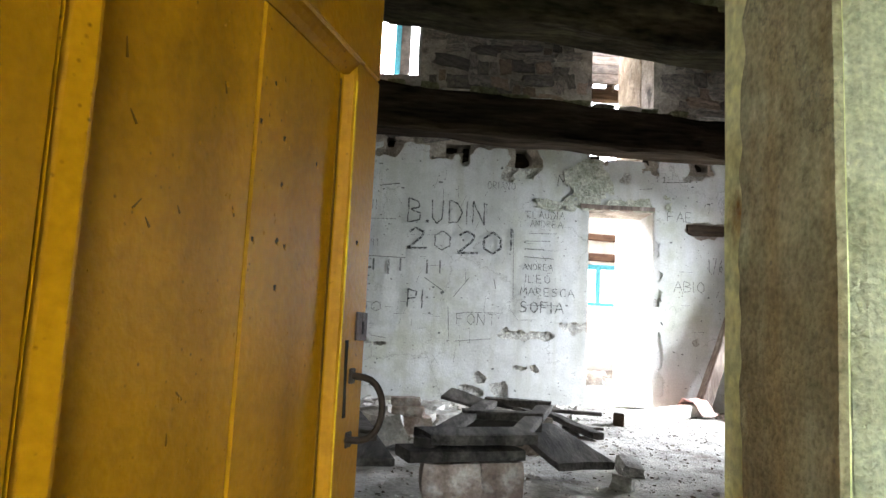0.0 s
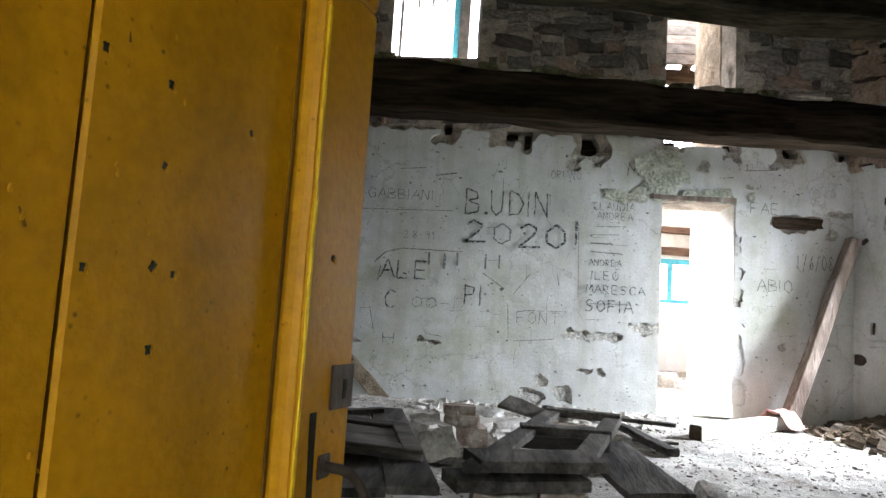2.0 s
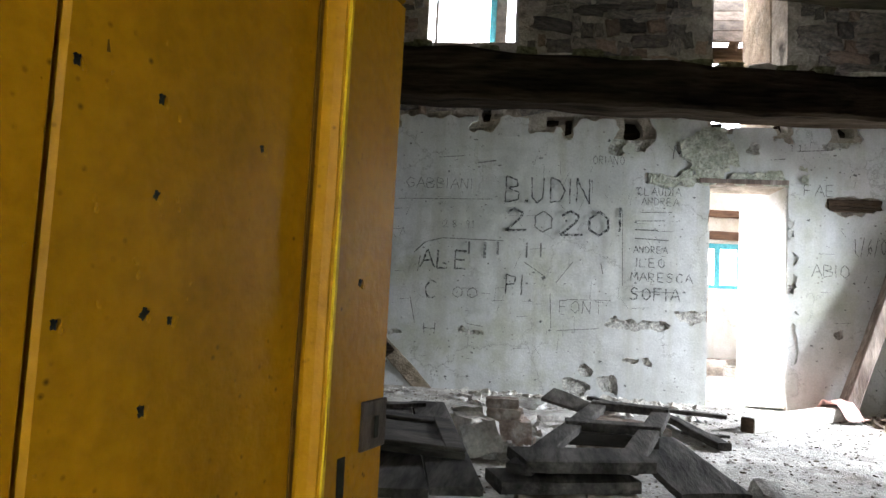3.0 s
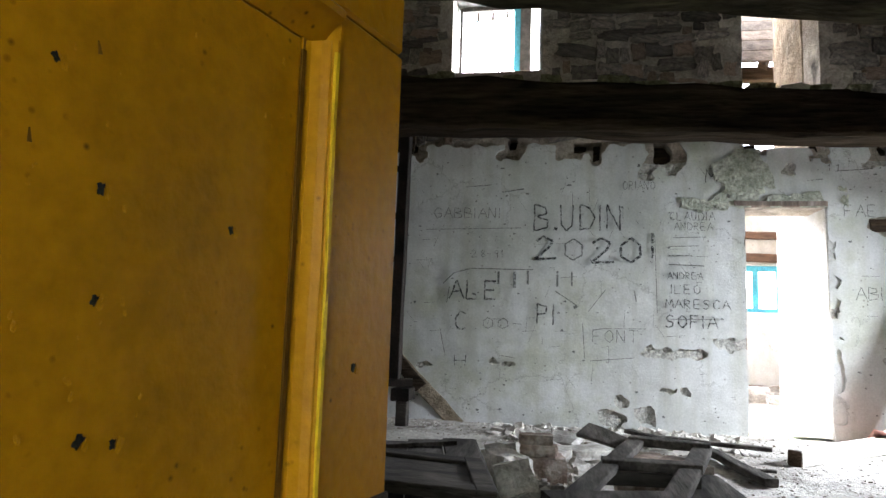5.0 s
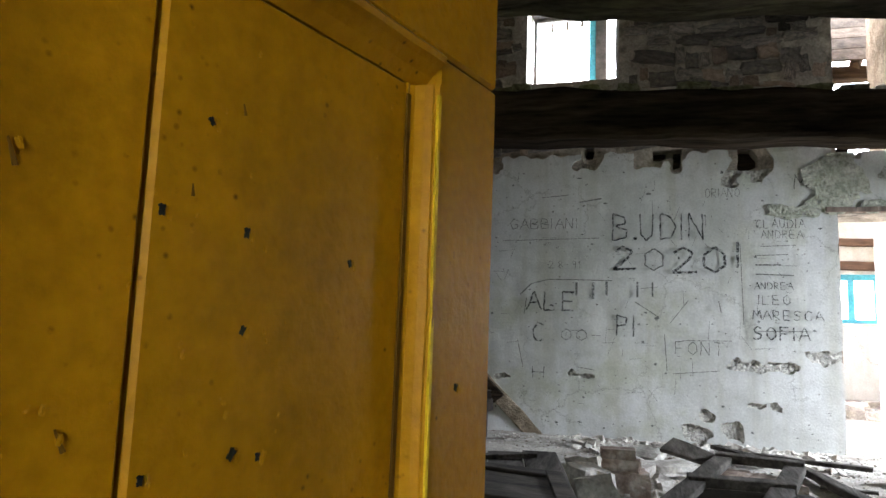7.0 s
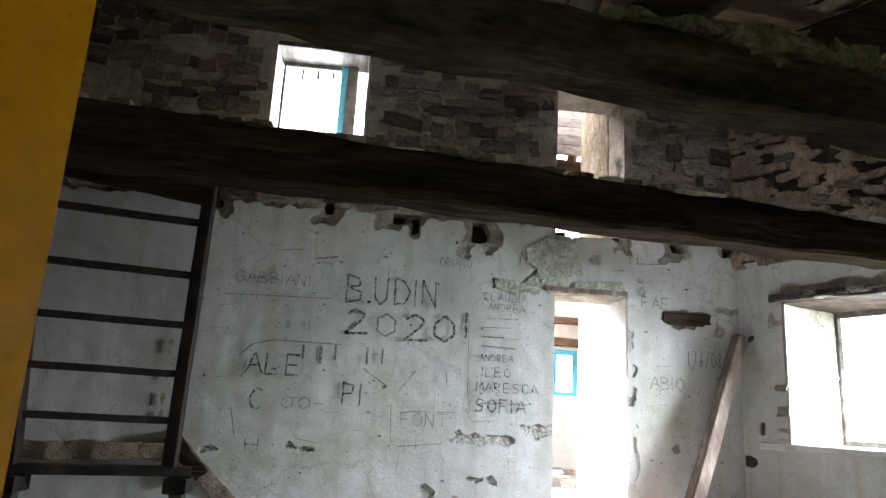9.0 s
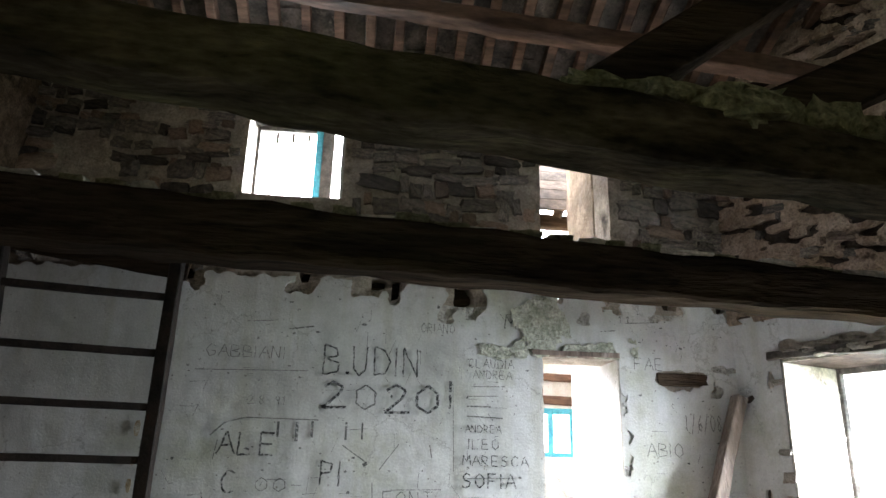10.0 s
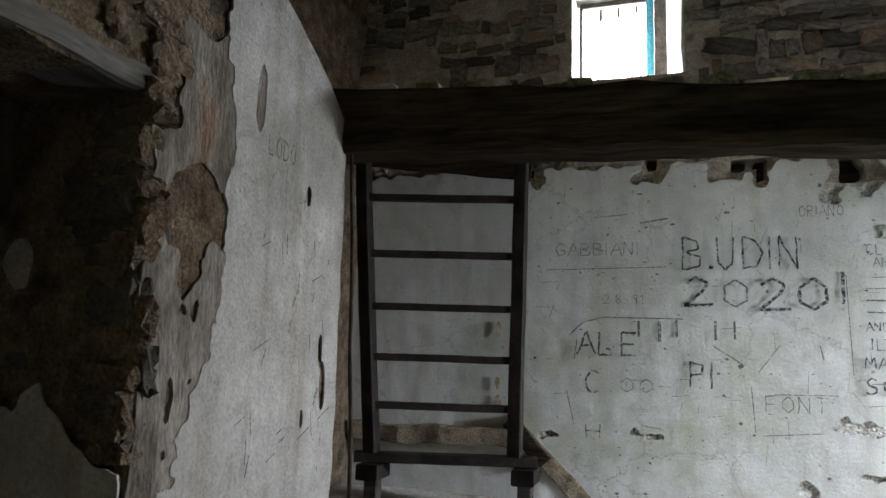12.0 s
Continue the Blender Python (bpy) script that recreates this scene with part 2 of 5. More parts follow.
CHARCOAL = bpy.data.materials.new("charcoal_stroke")
CHARCOAL.use_nodes = True
ct = CHARCOAL.node_tree
cb = ct.nodes["Principled BSDF"]
cb.inputs["Base Color"].default_value = (0.03, 0.03, 0.03, 1)
cb.inputs["Roughness"].default_value = 0.95
cn = ct.nodes.new("ShaderNodeTexNoise")
cn.inputs["Scale"].default_value, cn.inputs["Detail"].default_value = 55, 4
cc = ct.nodes.new("ShaderNodeTexCoord")
ct.links.new(cc.outputs["Object"], cn.inputs["Vector"])
cr = ct.nodes.new("ShaderNodeValToRGB")
cr.color_ramp.elements[0].position, cr.color_ramp.elements[1].position = 0.36, 0.54
cr.color_ramp.elements[0].color, cr.color_ramp.elements[1].color = (0.15, 0.15, 0.15, 1), (1, 1, 1, 1)
ct.links.new(cn.outputs["Fac"], cr.inputs[0])
ct.links.new(cr.outputs[0], cb.inputs["Alpha"])
FAINT = CHARCOAL.copy()
FAINT.name = "faint_pencil_stroke"
FAINT.node_tree.nodes["Principled BSDF"].inputs["Base Color"].default_value = (0.13, 0.13, 0.125, 1)


# ---------- mesh helpers ----------
def finish(name, bm, mat, smooth=False):
    me = bpy.data.meshes.new(name)
    bmesh.ops.recalc_face_normals(bm, faces=bm.faces)
    bm.to_mesh(me)
    bm.free()
    for q in (mat if isinstance(mat, (list, tuple)) else [mat]):
        me.materials.append(q)
    if smooth:
        for p in me.polygons:
            p.use_smooth = True
    return new(name, me)


def part(name, bm, mat, parent, label="", smooth=False):
    ob = finish(name, bm, mat, smooth)
    ob.parent = parent
    if label:
        ob["label"] = label
    return ob


def thing(name, at, label, category, group="", kind=""):
    e = new(name)
    e.matrix_world = at
    return tagged(e, label, category, group, kind)


def add_box(bm, a, b, bevel=0.004, m=None):
    r = bmesh.ops.create_cube(bm, size=1, matrix=Matrix.Translation([(p + q) / 2 for p, q in zip(a, b)]) @ Matrix.Diagonal([abs(q - p) for p, q in zip(a, b)] + [1]))
    vs = r["verts"]
    if bevel:
        es = list({e for v in vs for e in v.link_edges})
        r2 = bmesh.ops.bevel(bm, geom=es, offset=bevel, segments=1, affect="EDGES")
        vs = list({v for f in r2["faces"] for v in f.verts} | {v for v in vs if v.is_valid})
    if m is not None:
        bmesh.ops.transform(bm, matrix=m, verts=vs)
    return vs


def box_bm(a, b, bevel=0.004, m=None):
    bm = bmesh.new()
    add_box(bm, a, b, bevel, m)
    return bm


def jitter(bm, amount, scale, seed=0.0):
    for v in bm.verts:
        v.co += Vector(noise.noise_vector(v.co * scale + Vector((seed, seed * 1.7, -seed)))) * amount


def rough_bar(p, q, w, h, segs=14, wob=0.02, seed=0.0, taper=(1, 1), up=(0, 0, 1)):
    """A hewn bar from p to q with waney, uneven faces. w across, h along up."""
    bm = bmesh.new()
    p, q = Vector(p), Vector(q)
    d = (q - p).normalized()
    s = d.cross(Vector(up)).normalized()
    u = s.cross(d).normalized()
    prof = [(-.5, -.42), (-.42, -.5), (0, -.5), (.42, -.5), (.5, -.42), (.5, 0), (.5, .42), (.42, .5), (0, .5), (-.42, .5), (-.5, .42), (-.5, 0)]
    rings = []
    for i in range(segs + 1):
        k = i / segs
        f = taper[0] + (taper[1] - taper[0]) * k
        c = p.lerp(q, k)
        ring = []
        for a, b in prof:
            pos = c + s * a * w * f + u * b * h * f
            pos += Vector(noise.noise_vector(pos * 3.1 + Vector((seed, 0, seed)))) * wob + Vector(noise.noise_vector(pos * 11 + Vector((0, seed, 0)))) * wob * 0.35
            ring.append(bm.verts.new(pos))
        rings.append(ring)
    for a, b in zip(rings, rings[1:]):
        for j in range(12):
            bm.faces.new((a[j], a[(j + 1) % 12], b[(j + 1) % 12], b[j]))
    bm.faces.new(rings[0])
    bm.faces.new(rings[-1][::-1])
    return bm


MORTAR_DARK = material("eroded_dark_mortar", (0.05, 0.037, 0.03), (0.1, 0.075, 0.06), 7, 55, 0.95, 0.9, (0.06, 0.05, 0.045), 3, 0.55, dist=0.025)


def stone_bm(size, seed, rough=0.14, cuts=2):
    bm = bmesh.new()
    bmesh.ops.create_cube(bm, size=1)
    bmesh.ops.subdivide_edges(bm, edges=bm.edges[:], cuts=cuts, use_grid_fill=True)
    for v in bm.verts:
        s = v.co.copy()
        v.co = s * (0.8 + 0.2 * 0.62 / max(s.length, 0.3))
        v.co += Vector(noise.noise_vector(s * 2.2 + Vector((seed * 3.7, seed, -seed)))) * rough
        v.co = Vector((v.co.x * size[0], v.co.y * size[1], v.co.z * size[2]))
    return bm


def sheet(name, axis_u, axis_n, origin, us, vs, keep, mat, thick, bump_amount=0.008, level=None, kind="structure", label="", category="wall"):
    """A wall skin in the plane (u, z), with thickness behind it; keep(u, v) > 0 where there is material. Its rim follows keep = 0."""
    bm = bmesh.new()
    au, an, o = Vector(axis_u), Vector(axis_n), Vector(origin)
    nu, nv = len(us), len(vs)
    vals = [[keep(u, v) for v in vs] for u in us]
    solid = [[(vals[i][j] + vals[i + 1][j] + vals[i][j + 1] + vals[i + 1][j + 1]) > 0 for j in range(nv - 1)] for i in range(nu - 1)]
    grid = {}

    def vert(i, j):
        if (i, j) in grid:
            return grid[i, j]
        u, v = us[i], vs[j]
        around = [solid[a][b] for a in (i - 1, i) for b in (j - 1, j) if 0 <= a < nu - 1 and 0 <= b < nv - 1]
        if level and not all(around):
            e = 0.01
            gu, gv = (keep(u + e, v) - keep(u - e, v)) / (2 * e), (keep(u, v + e) - keep(u, v - e)) / (2 * e)
            g2 = gu * gu + gv * gv
            if g2 > 1e-4:
                k = -vals[i][j] / g2
                du, dv = gu * k, gv * k
                ln = math.hypot(du, dv)
                lim = level * 0.6
                if ln > lim:
                    du, dv = du * lim / ln, dv * lim / ln
                u, v = u + du, v + dv
        pos = o + au * u + Vector((0, 0, v))
        pos += an * (noise.noise(pos * 1.3) * bump_amount * 1.6 + noise.noise(pos * 7) * bump_amount * 0.5)
        back = pos - an * thick
        grid[i, j] = (bm.verts.new(pos), bm.verts.new(back))
        return grid[i, j]
    for i in range(nu - 1):
        for j in range(nv - 1):
            if not solid[i][j]:
                continue
            c = [vert(i, j), vert(i + 1, j), vert(i + 1, j + 1), vert(i, j + 1)]
            bm.faces.new([q[0] for q in c])
            bm.faces.new([q[1] for q in reversed(c)])
            for (a, b), (x, y) in (((0, 1), (i, j - 1)), ((1, 2), (i + 1, j)), ((2, 3), (i, j + 1)), ((3, 0), (i - 1, j))):
                if not (0 <= x < nu - 1 and 0 <= y < nv - 1 and solid[x][y]):
                    bm.faces.new((c[a][0], c[a][1], c[b][1], c[b][0]))
    ob = finish(name, bm, mat)
    return tagged(ob, label, category, "", kind)


def steps(a, b, d, extra=()):
    n = max(1, round((b - a) / d))
    v = [a + (b - a) * i / n for i in range(n + 1)]
    for e in extra:
        if a < e < b:
            v[min(range(len(v)), key=lambda k: abs(v[k] - e))] = e
    return sorted(set(v))


def rect(u, v, a, b, c, d):
    """Signed: positive outside the rectangle."""
    return max(a - u, u - b, c - v, v - d)


def n2(u, v, s, seed=0.0):
    return noise.noise(Vector((u * s, v * s, seed)))


# ---------- far wall ----------
FW = 7.0
DOOR = (1.56, 2.225, 0.0, 2.06)
UPDOOR = (1.56, 2.215, 2.595, 4.05)
WIN = (-1.13, -0.25, 3.4, 4.27)


def far_holes(u, v):
    return min(rect(u, v, *DOOR), rect(u, v, *UPDOOR), rect(u, v, *WIN))


POCKETS = ((-0.53, 2.66, 0.09, 0.09), (0.08, 2.62, 0.12, 0.08), (0.25, 2.58, 0.05, 0.13), (0.84, 2.55, 0.13, 0.14), (1.63, 2.6, 0.09, 0.08),
           (2.18, 2.58, 0.06, 0.09), (2.71, 2.56, 0.1, 0.09), (3.2, 2.55, 0.08, 0.08), (-1.5, 2.66, 0.1, 0.09))


def far_core(u, v):
    f = far_holes(u, v) - 0.001
    for x, z, a, b in POCKETS:
        f = min(f, max(abs(u - x - 0.02) - a * 0.62, abs(v - z - 0.015) - b * 0.7) + 0.03 * n2(u, v, 9, x))
    return f


core_us = steps(-3.35, 4.3, 0.06, (DOOR[0], DOOR[1], WIN[0], WIN[1]))
core_vs = steps(-0.2, 5.2, 0.06, (DOOR[3], UPDOOR[2], UPDOOR[3], WIN[2], WIN[3]))
wall_far = sheet("wall_far", (1, 0, 0), (0, -1, 0), (0, FW + 0.03, 0), core_us, core_vs,
                 far_core, MORTAR, 0.42, 0.012, 0.06, label="rubble stone wall with bare upper storey")

PATCHES = ((2.8, 1.9, 0.27, 0.08), (0.93, 0.75, 0.26, 0.05), (1.46, 0.85, 0.12, 0.05), (0.5, 0.3, 0.09, 0.06), (0.42, 0.16, 0.12, 0.08),
           (0.72, 0.2, 0.09, 0.07), (0.93, 0.42, 0.09, 0.03), (1.92, 2.4, 0.085, 0.05), (2.66, 0.76, 0.03, 0.04), (2.3, 0.55, 0.05, 0.1),
           (2.28, 0.32, 0.05, 0.12), (3.1, 1.8, 0.07, 0.06), (3.15, 2.0, 0.1, 0.03), (-0.55, 0.6, 0.1, 0.025), (0.05, 0.36, 0.05, 0.02), (-1.3, 0.55, 0.05, 0.03), (2.28, 1.3, 0.02, 0.2), (2.285, 0.8, 0.025, 0.22), (2.27, 1.7, 0.016, 0.12))


def far_plaster(u, v):
    top = 2.655 + 0.05 * n2(u, 0, 2.6, 3) + 0.035 * n2(u, v, 11, 5)
    f = top - v
    for x, z, a, b in PATCHES:
        f = min(f, (math.hypot((u - x) / a, (v - z) / b) - 1) * min(a, b) + 0.05 * n2(u, v, 9, x) + 0.03 * n2(u, v, 21, x))
    for x, z, a, b in POCKETS:
        f = min(f, max(abs(u - x) - a * 1.35, z - b * 1.25 - v) + 0.11 * n2(u, v, 8, x) + 0.04 * n2(u, v, 21, x))
    f = min(f, rect(u, v, UPDOOR[0], UPDOOR[1], 2.595, 4), rect(u, v, *DOOR) - 0.004 + 0.02 * min(0, n2(0, v, 6, 2.0)))
    return f


def far_base(u, v):
    return min(2.47 + 0.05 * n2(u, 0, 3, 1) - v, rect(u, v, *DOOR) - 0.012, rect(u, v, 2.53, 3.1, 1.8, 1.98))


sheet("wall_far_base", (1, 0, 0), (0, -1, 0), (0, FW + 0.014, 0), steps(-3.0, 3.28, 0.06, DOOR[:2]), steps(-0.1, 2.6, 0.06), far_base, BASECOAT, 0.012, 0.006, 0.06,
      label="grey base coat showing where plaster has fallen")


def cement(u, v):
    a = (1 - math.hypot((u - 1.54) / 0.23, (v - 2.36) / 0.28)) * 0.23
    b = (1 - math.hypot((u - 1.75) / 0.6, (v - 2.12) / 0.07)) * 0.07
    return min(2.59 - v, max(a, b) + 0.14 * n2(u, v, 6, 4) + 0.09 * n2(u, v, 15, 2), rect(u, v, *DOOR))


sheet("wall_far_cement", (1, 0, 0), (0, -1, 0), (0, FW - 0.011, 0), steps(1.0, 2.4, 0.025), steps(1.95, 2.68, 0.025), cement, CEMENT, 0.012, 0.004, 0.025,
      label="green-grey cement patch beside the inner doorway")
plaster = sheet("wall_far_plaster", (1, 0, 0), (0, -1, 0), (0, FW, 0), steps(-3.02, 3.3, 0.03, DOOR[:2]), steps(-0.1, 2.8, 0.03),
                far_plaster, PLASTER, 0.027, 0.007, 0.03, label="white limewashed plaster, broken at its top, with charcoal writing")

# dark timber plugs added so no light comes through the pockets
for x, z, a, b in POCKETS:
    jo = thing("joist_plug", pose(x + 0.02, FW + 0.2, z + 0.02), "dark joist stub added to plug its wall pocket", "joist", "joist stubs", "structure")
    part("stub", rough_bar((0, 0.0, 0), (0, 0.3, 0), a * 1.25, b * 1.4, 4, 0.012, x), TIMBER, jo)
# reveals of the doorway in plaster, wooden lintel over it
rv = bmesh.new()
add_box(rv, (DOOR[1] - 0.004, FW + 0.012, -0.05), (DOOR[1] + 0.3, 8.43, 2.35), 0.01)
tagged(finish("wall_passage", rv, PLASTER), "white plastered side wall of the passage", "wall", "", "structure")
lt = thing("door_lintel", pose(1.83, FW + 0.16, 2.1), "grey wooden lintel over the inner doorway", "lintel", kind="structure")
part("lintel_board", rough_bar((-0.37, 0, -0.006), (0.4, 0, -0.006), 0.36, 0.05, 8, 0.008, 4), POLEWOOD, lt)
hl = thing("wall_beam_end", pose(2.82, FW + 0.035, 1.9), "rough brown wood beam let into the plaster", "beam", kind="structure")
part("beam_piece", rough_bar((-0.24, 0, 0.0), (0.25, 0, 0.0), 0.06, 0.11, 10, 0.018, 9), BROWNWOOD, hl)

# ---------- side walls ----------
LX = -2.2


def left_top(y):
    return 2.4 + 0.75 * min(1, max(0, (5.15 - y) / 1.3)) ** 0.7


def left_keep(u, v):
    f = min(left_top(u) - v, 5.13 - u + 0.02 * n2(u, v, 5, 8))
    f = min(f, rect(u, v, 2.45, 3.56 + 0.03 * n2(u, v, 4, 1.2), -0.3, 2.12 + 0.03 * n2(u, v, 5, 2)))
    return f


def patches(u, v, f, spots, rag=0.06):
    for x, z, a, b in spots:
        f = min(f, (math.hypot((u - x) / a, (v - z) / b) - 1) * min(a, b) + rag * n2(u, v, 7, x) + 0.5 * rag * n2(u, v, 17, x))
    return f


def flaky_skin(u, v):
    f = min(left_keep(u, v) - 0.004, u - 3.57 - 0.05 * n2(u, v, 5, 3) - 0.02 * n2(u, v, 17, 4))
    f = min(f, 2.42 + 0.35 * (u - 3.6) + 0.12 * n2(u, v, 5, 7) - v)
    return patches(u, v, f, ((3.82, 1.74, 0.17, 0.2), (3.98, 1.72, 0.1, 0.12), (3.78, 1.5, 0.05, 0.13), (3.75, 1.05, 0.015, 0.1), (3.86, 1.1, 0.01, 0.2), (3.66, 2.2, 0.03, 0.1)), 0.05)


def left_skin(u, v):
    edge = 4.02 - 0.1 * max(0, min(1, (1.5 - v) / 0.5)) - 0.16 * max(0, min(1, (1.1 - v) / 0.4)) - 0.08 * max(0, min(1, (v - 2.3) / 0.3))
    f = min(left_keep(u, v) - 0.003, u - edge - 0.05 * n2(u, v, 4, 4) - 0.05 * n2(u, v, 9, 9) - 0.03 * n2(u, v, 22, 1))
    return patches(u, v, f, ((4.22, 2.36, 0.045, 0.19), (4.72, 2.0, 0.02, 0.05), (4.92, 1.2, 0.025, 0.1), (4.96, 1.0, 0.035, 0.14), (4.75, 0.85, 0.016, 0.04)), 0.016)


wall_left = sheet("wall_left", (0, 1, 0), (1, 0, 0), (LX - 0.02, 0, 0), steps(1.2, 5.16, 0.04), steps(-0.1, 3.3, 0.04), left_keep, LEFTMORTAR, 0.62, 0.02, 0.04,
                  label="thick masonry wall with a rough doorway")
sheet("wall_left_flakes", (0, 1, 0), (1, 0, 0), (LX - 0.004, 0, 0), steps(3.4, 4.3, 0.016), steps(-0.1, 3.1, 0.02), flaky_skin, FLAKY, 0.014, 0.012, 0.018,
      label="flaking rust-stained limewash over brown mortar")
sheet("wall_left_plaster", (0, 1, 0), (1, 0, 0), (LX, 0, 0), steps(3.55, 5.16, 0.022), steps(-0.1, 3.3, 0.022), left_skin, PLASTER_GREY, 0.011, 0.008, 0.022,
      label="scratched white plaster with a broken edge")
sheet("wall_left_upper", (0, 1, 0), (1, 0, 0), (-3.0, 0, 0), steps(0.9, 7.05, 0.1), steps(-0.1, 5.2, 0.1), lambda u, v: 1.0, LEFTMORTAR, 0.3, 0.04,
      label="brown roughly rendered upper side wall")
side = tagged(finish("wall_side_room", box_bm((-2.99, 1.2, -0.1), (-2.85, 3.7, 2.5), 0), SHADEPLASTER), "side opening wall, plaster colour darkened for shade", "wall", "", "structure")
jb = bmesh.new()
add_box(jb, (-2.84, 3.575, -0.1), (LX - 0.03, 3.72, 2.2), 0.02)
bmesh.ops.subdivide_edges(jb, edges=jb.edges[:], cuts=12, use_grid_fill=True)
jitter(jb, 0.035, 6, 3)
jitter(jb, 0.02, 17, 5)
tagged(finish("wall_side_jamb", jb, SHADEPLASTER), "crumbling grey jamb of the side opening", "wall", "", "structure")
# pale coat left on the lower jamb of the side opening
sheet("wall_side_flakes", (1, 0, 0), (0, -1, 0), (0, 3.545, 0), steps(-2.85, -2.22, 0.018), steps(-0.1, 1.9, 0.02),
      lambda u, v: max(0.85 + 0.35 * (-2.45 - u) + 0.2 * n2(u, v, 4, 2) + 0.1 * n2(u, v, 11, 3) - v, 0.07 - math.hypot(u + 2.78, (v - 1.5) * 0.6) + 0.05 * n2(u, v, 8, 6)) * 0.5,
      PLASTER_GREY, 0.01, 0.006, 0.02, label="grey plaster remains on the lower jamb")
rub = thing("wall_jamb_rubble", pose(0, 0, 0), "crumbling stones and earth mortar of the doorway jamb", "wall", kind="structure")
rng = random.Random(8)
for k in range(34):
    z = 0.85 + 1.32 * k / 33
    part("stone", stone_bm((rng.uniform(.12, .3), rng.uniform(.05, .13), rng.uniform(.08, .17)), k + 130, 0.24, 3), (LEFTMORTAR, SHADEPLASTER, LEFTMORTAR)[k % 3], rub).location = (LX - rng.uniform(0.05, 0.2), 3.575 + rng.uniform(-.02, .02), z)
for k in range(46):
    y = rng.uniform(2.4, 3.75)
    part("stone", stone_bm((rng.uniform(.04, .09), rng.uniform(.08, .24), rng.uniform(.05, .13)), k + 180, 0.24, 2), LEFTMORTAR, rub).location = (LX - 0.01 + rng.uniform(-.02, .012), y, rng.uniform(2.2, 2.95))
lt2 = thing("side_lintel", pose(0, 0, 0), "grey worn lintel over the side opening", "lintel", kind="structure")
part("lintel_board", rough_bar((LX - 0.17, 2.2, 2.17), (LX - 0.17, 3.6, 2.17), 0.32, 0.1, 14, 0.02, 4), GREYWOOD, lt2)

RC, RD = Vector((3.29, 7.0, 0)), Vector((0.375, -0.927, 0)).normalized()
RN = Vector((-0.927, -0.375, 0)).normalized()
RWIN = (0.45, 1.47, 0.86, 2.03)


def right_keep(u, v):
    return rect(u, v, *RWIN) - 0.001


def right_plaster(u, v):
    f = rect(u, v, RWIN[0] - 0.01, RWIN[1] + 0.28 + 0.07 * n2(u, v, 5, 3), RWIN[2] - 0.6, RWIN[3] + 0.16 + 0.05 * n2(u, v, 7, 1)) if v > 0.84 else 0.2
    f = min(f, 2.44 + 0.06 * n2(u, v, 3, 9) - v)
    for x, z, a, b in ((1.66, 1.75, 0.12, 0.09), (1.75, 1.2, 0.15, 0.2), (0.1, 1.75, 0.06, 0.03), (0.33, 1.9, 0.03, 0.1), (0.2, 0.95, 0.03, 0.08), (0.05, 0.7, 0.08, 0.05), (2.2, 1.8, 0.3, 0.2)):
        f = min(f, (math.hypot((u - x) / a, (v - z) / b) - 1) * min(a, b) + 0.025 * n2(u, v, 10, x))
    return f


wall_right = sheet("wall_right", RD, RN, RC - RN * 0.028, steps(-0.3, 6.6, 0.15, RWIN[:2]), steps(-0.2, 5.6, 0.15, RWIN[2:]), right_keep, MORTAR_DARK, 0.74, 0.008,
                   label="reddish rubble stone side wall")
sheet("wall_right_plaster", RD, RN, RC, steps(0.0, 6.5, 0.035, RWIN[:2]), steps(-0.1, 2.6, 0.035), right_plaster, PLASTER, 0.026, 0.007, 0.035,
      label="white plaster broken away round the window")



def right_mortar(u, v):
    q = noise.noise(Vector((u * 4.2 + v * 2.0, v * 13.0 + u * 1.5, 1.0))) + 0.55 * noise.noise(Vector((u * 9.0 + v * 5, v * 24.0, 7.0)))
    return (q + 0.14) * 0.045


sheet("wall_right_mortar", RD, RN, RC + RN * 0.022, steps(-0.02, 5.2, 0.026), steps(2.4, 5.6, 0.02), right_mortar, MORTAR_TAN, 0.045, 0.016, 0.02,
      label="tan mortar with deep gaps where stones have weathered out")

sheet("wall_right_rubble", RD, RN, RC - RN * 0.012, steps(0.2, 2.5, 0.04, RWIN[:2]), steps(0.7, 2.46, 0.04, RWIN[2:]), lambda u, v: min(right_keep(u, v), 0.02 - right_plaster(u, v)),
      PALESTONE, 0.014, 0.02, 0.04, label="pale crumbling mortar between the bared stones")

# ---------- front wall with the entrance ----------
fr = bmesh.new()
add_box(fr, (0.385, 0.815, -0.5), (5.6, 1.13, 5.0), 0.012)
wall_front = tagged(finish("wall_front", fr, ROUGHCAST), "grey-green roughcast outer wall", "wall", "", "structure")
fr = bmesh.new()
add_box(fr, (-3.3, 0.6, -0.5), (-0.47, 0.9, 5.0), 0.012)
add_box(fr, (-0.468, 0.62, 2.25), (0.383, 1.1, 5.0), 0.012)
tagged(finish("wall_front_side", fr, ROUGHCAST), "grey-green roughcast outer wall beside the door", "wall", "", "structure")


def jamb_keep(u, v):
    return u - 0.085 - 0.045 * n2(u, v, 5, 2) - 0.016 * n2(u, v, 22, 2)


# brown render coat on the reveal, its broken edge leaving a strip of the older green coat
sheet("wall_front_reveal", (0, -1, 0), (-1, 0, 0), (0.378, 1.128, 0), steps(0.0, 0.3, 0.012), steps(-0.5, 2.25, 0.02), lambda u, v: 1.0, GREENPLASTER, 0.006, 0.003,
      label="pale green render on the entrance jamb")
sheet("wall_front_render", (0, -1, 0), (-1, 0, 0), (0.366, 1.128, 0), steps(0.0, 0.308, 0.01), steps(-0.5, 2.24, 0.012), jamb_keep, BROWNRENDER, 0.011, 0.003, 0.012,
      label="stained brown render flaking from the jamb")

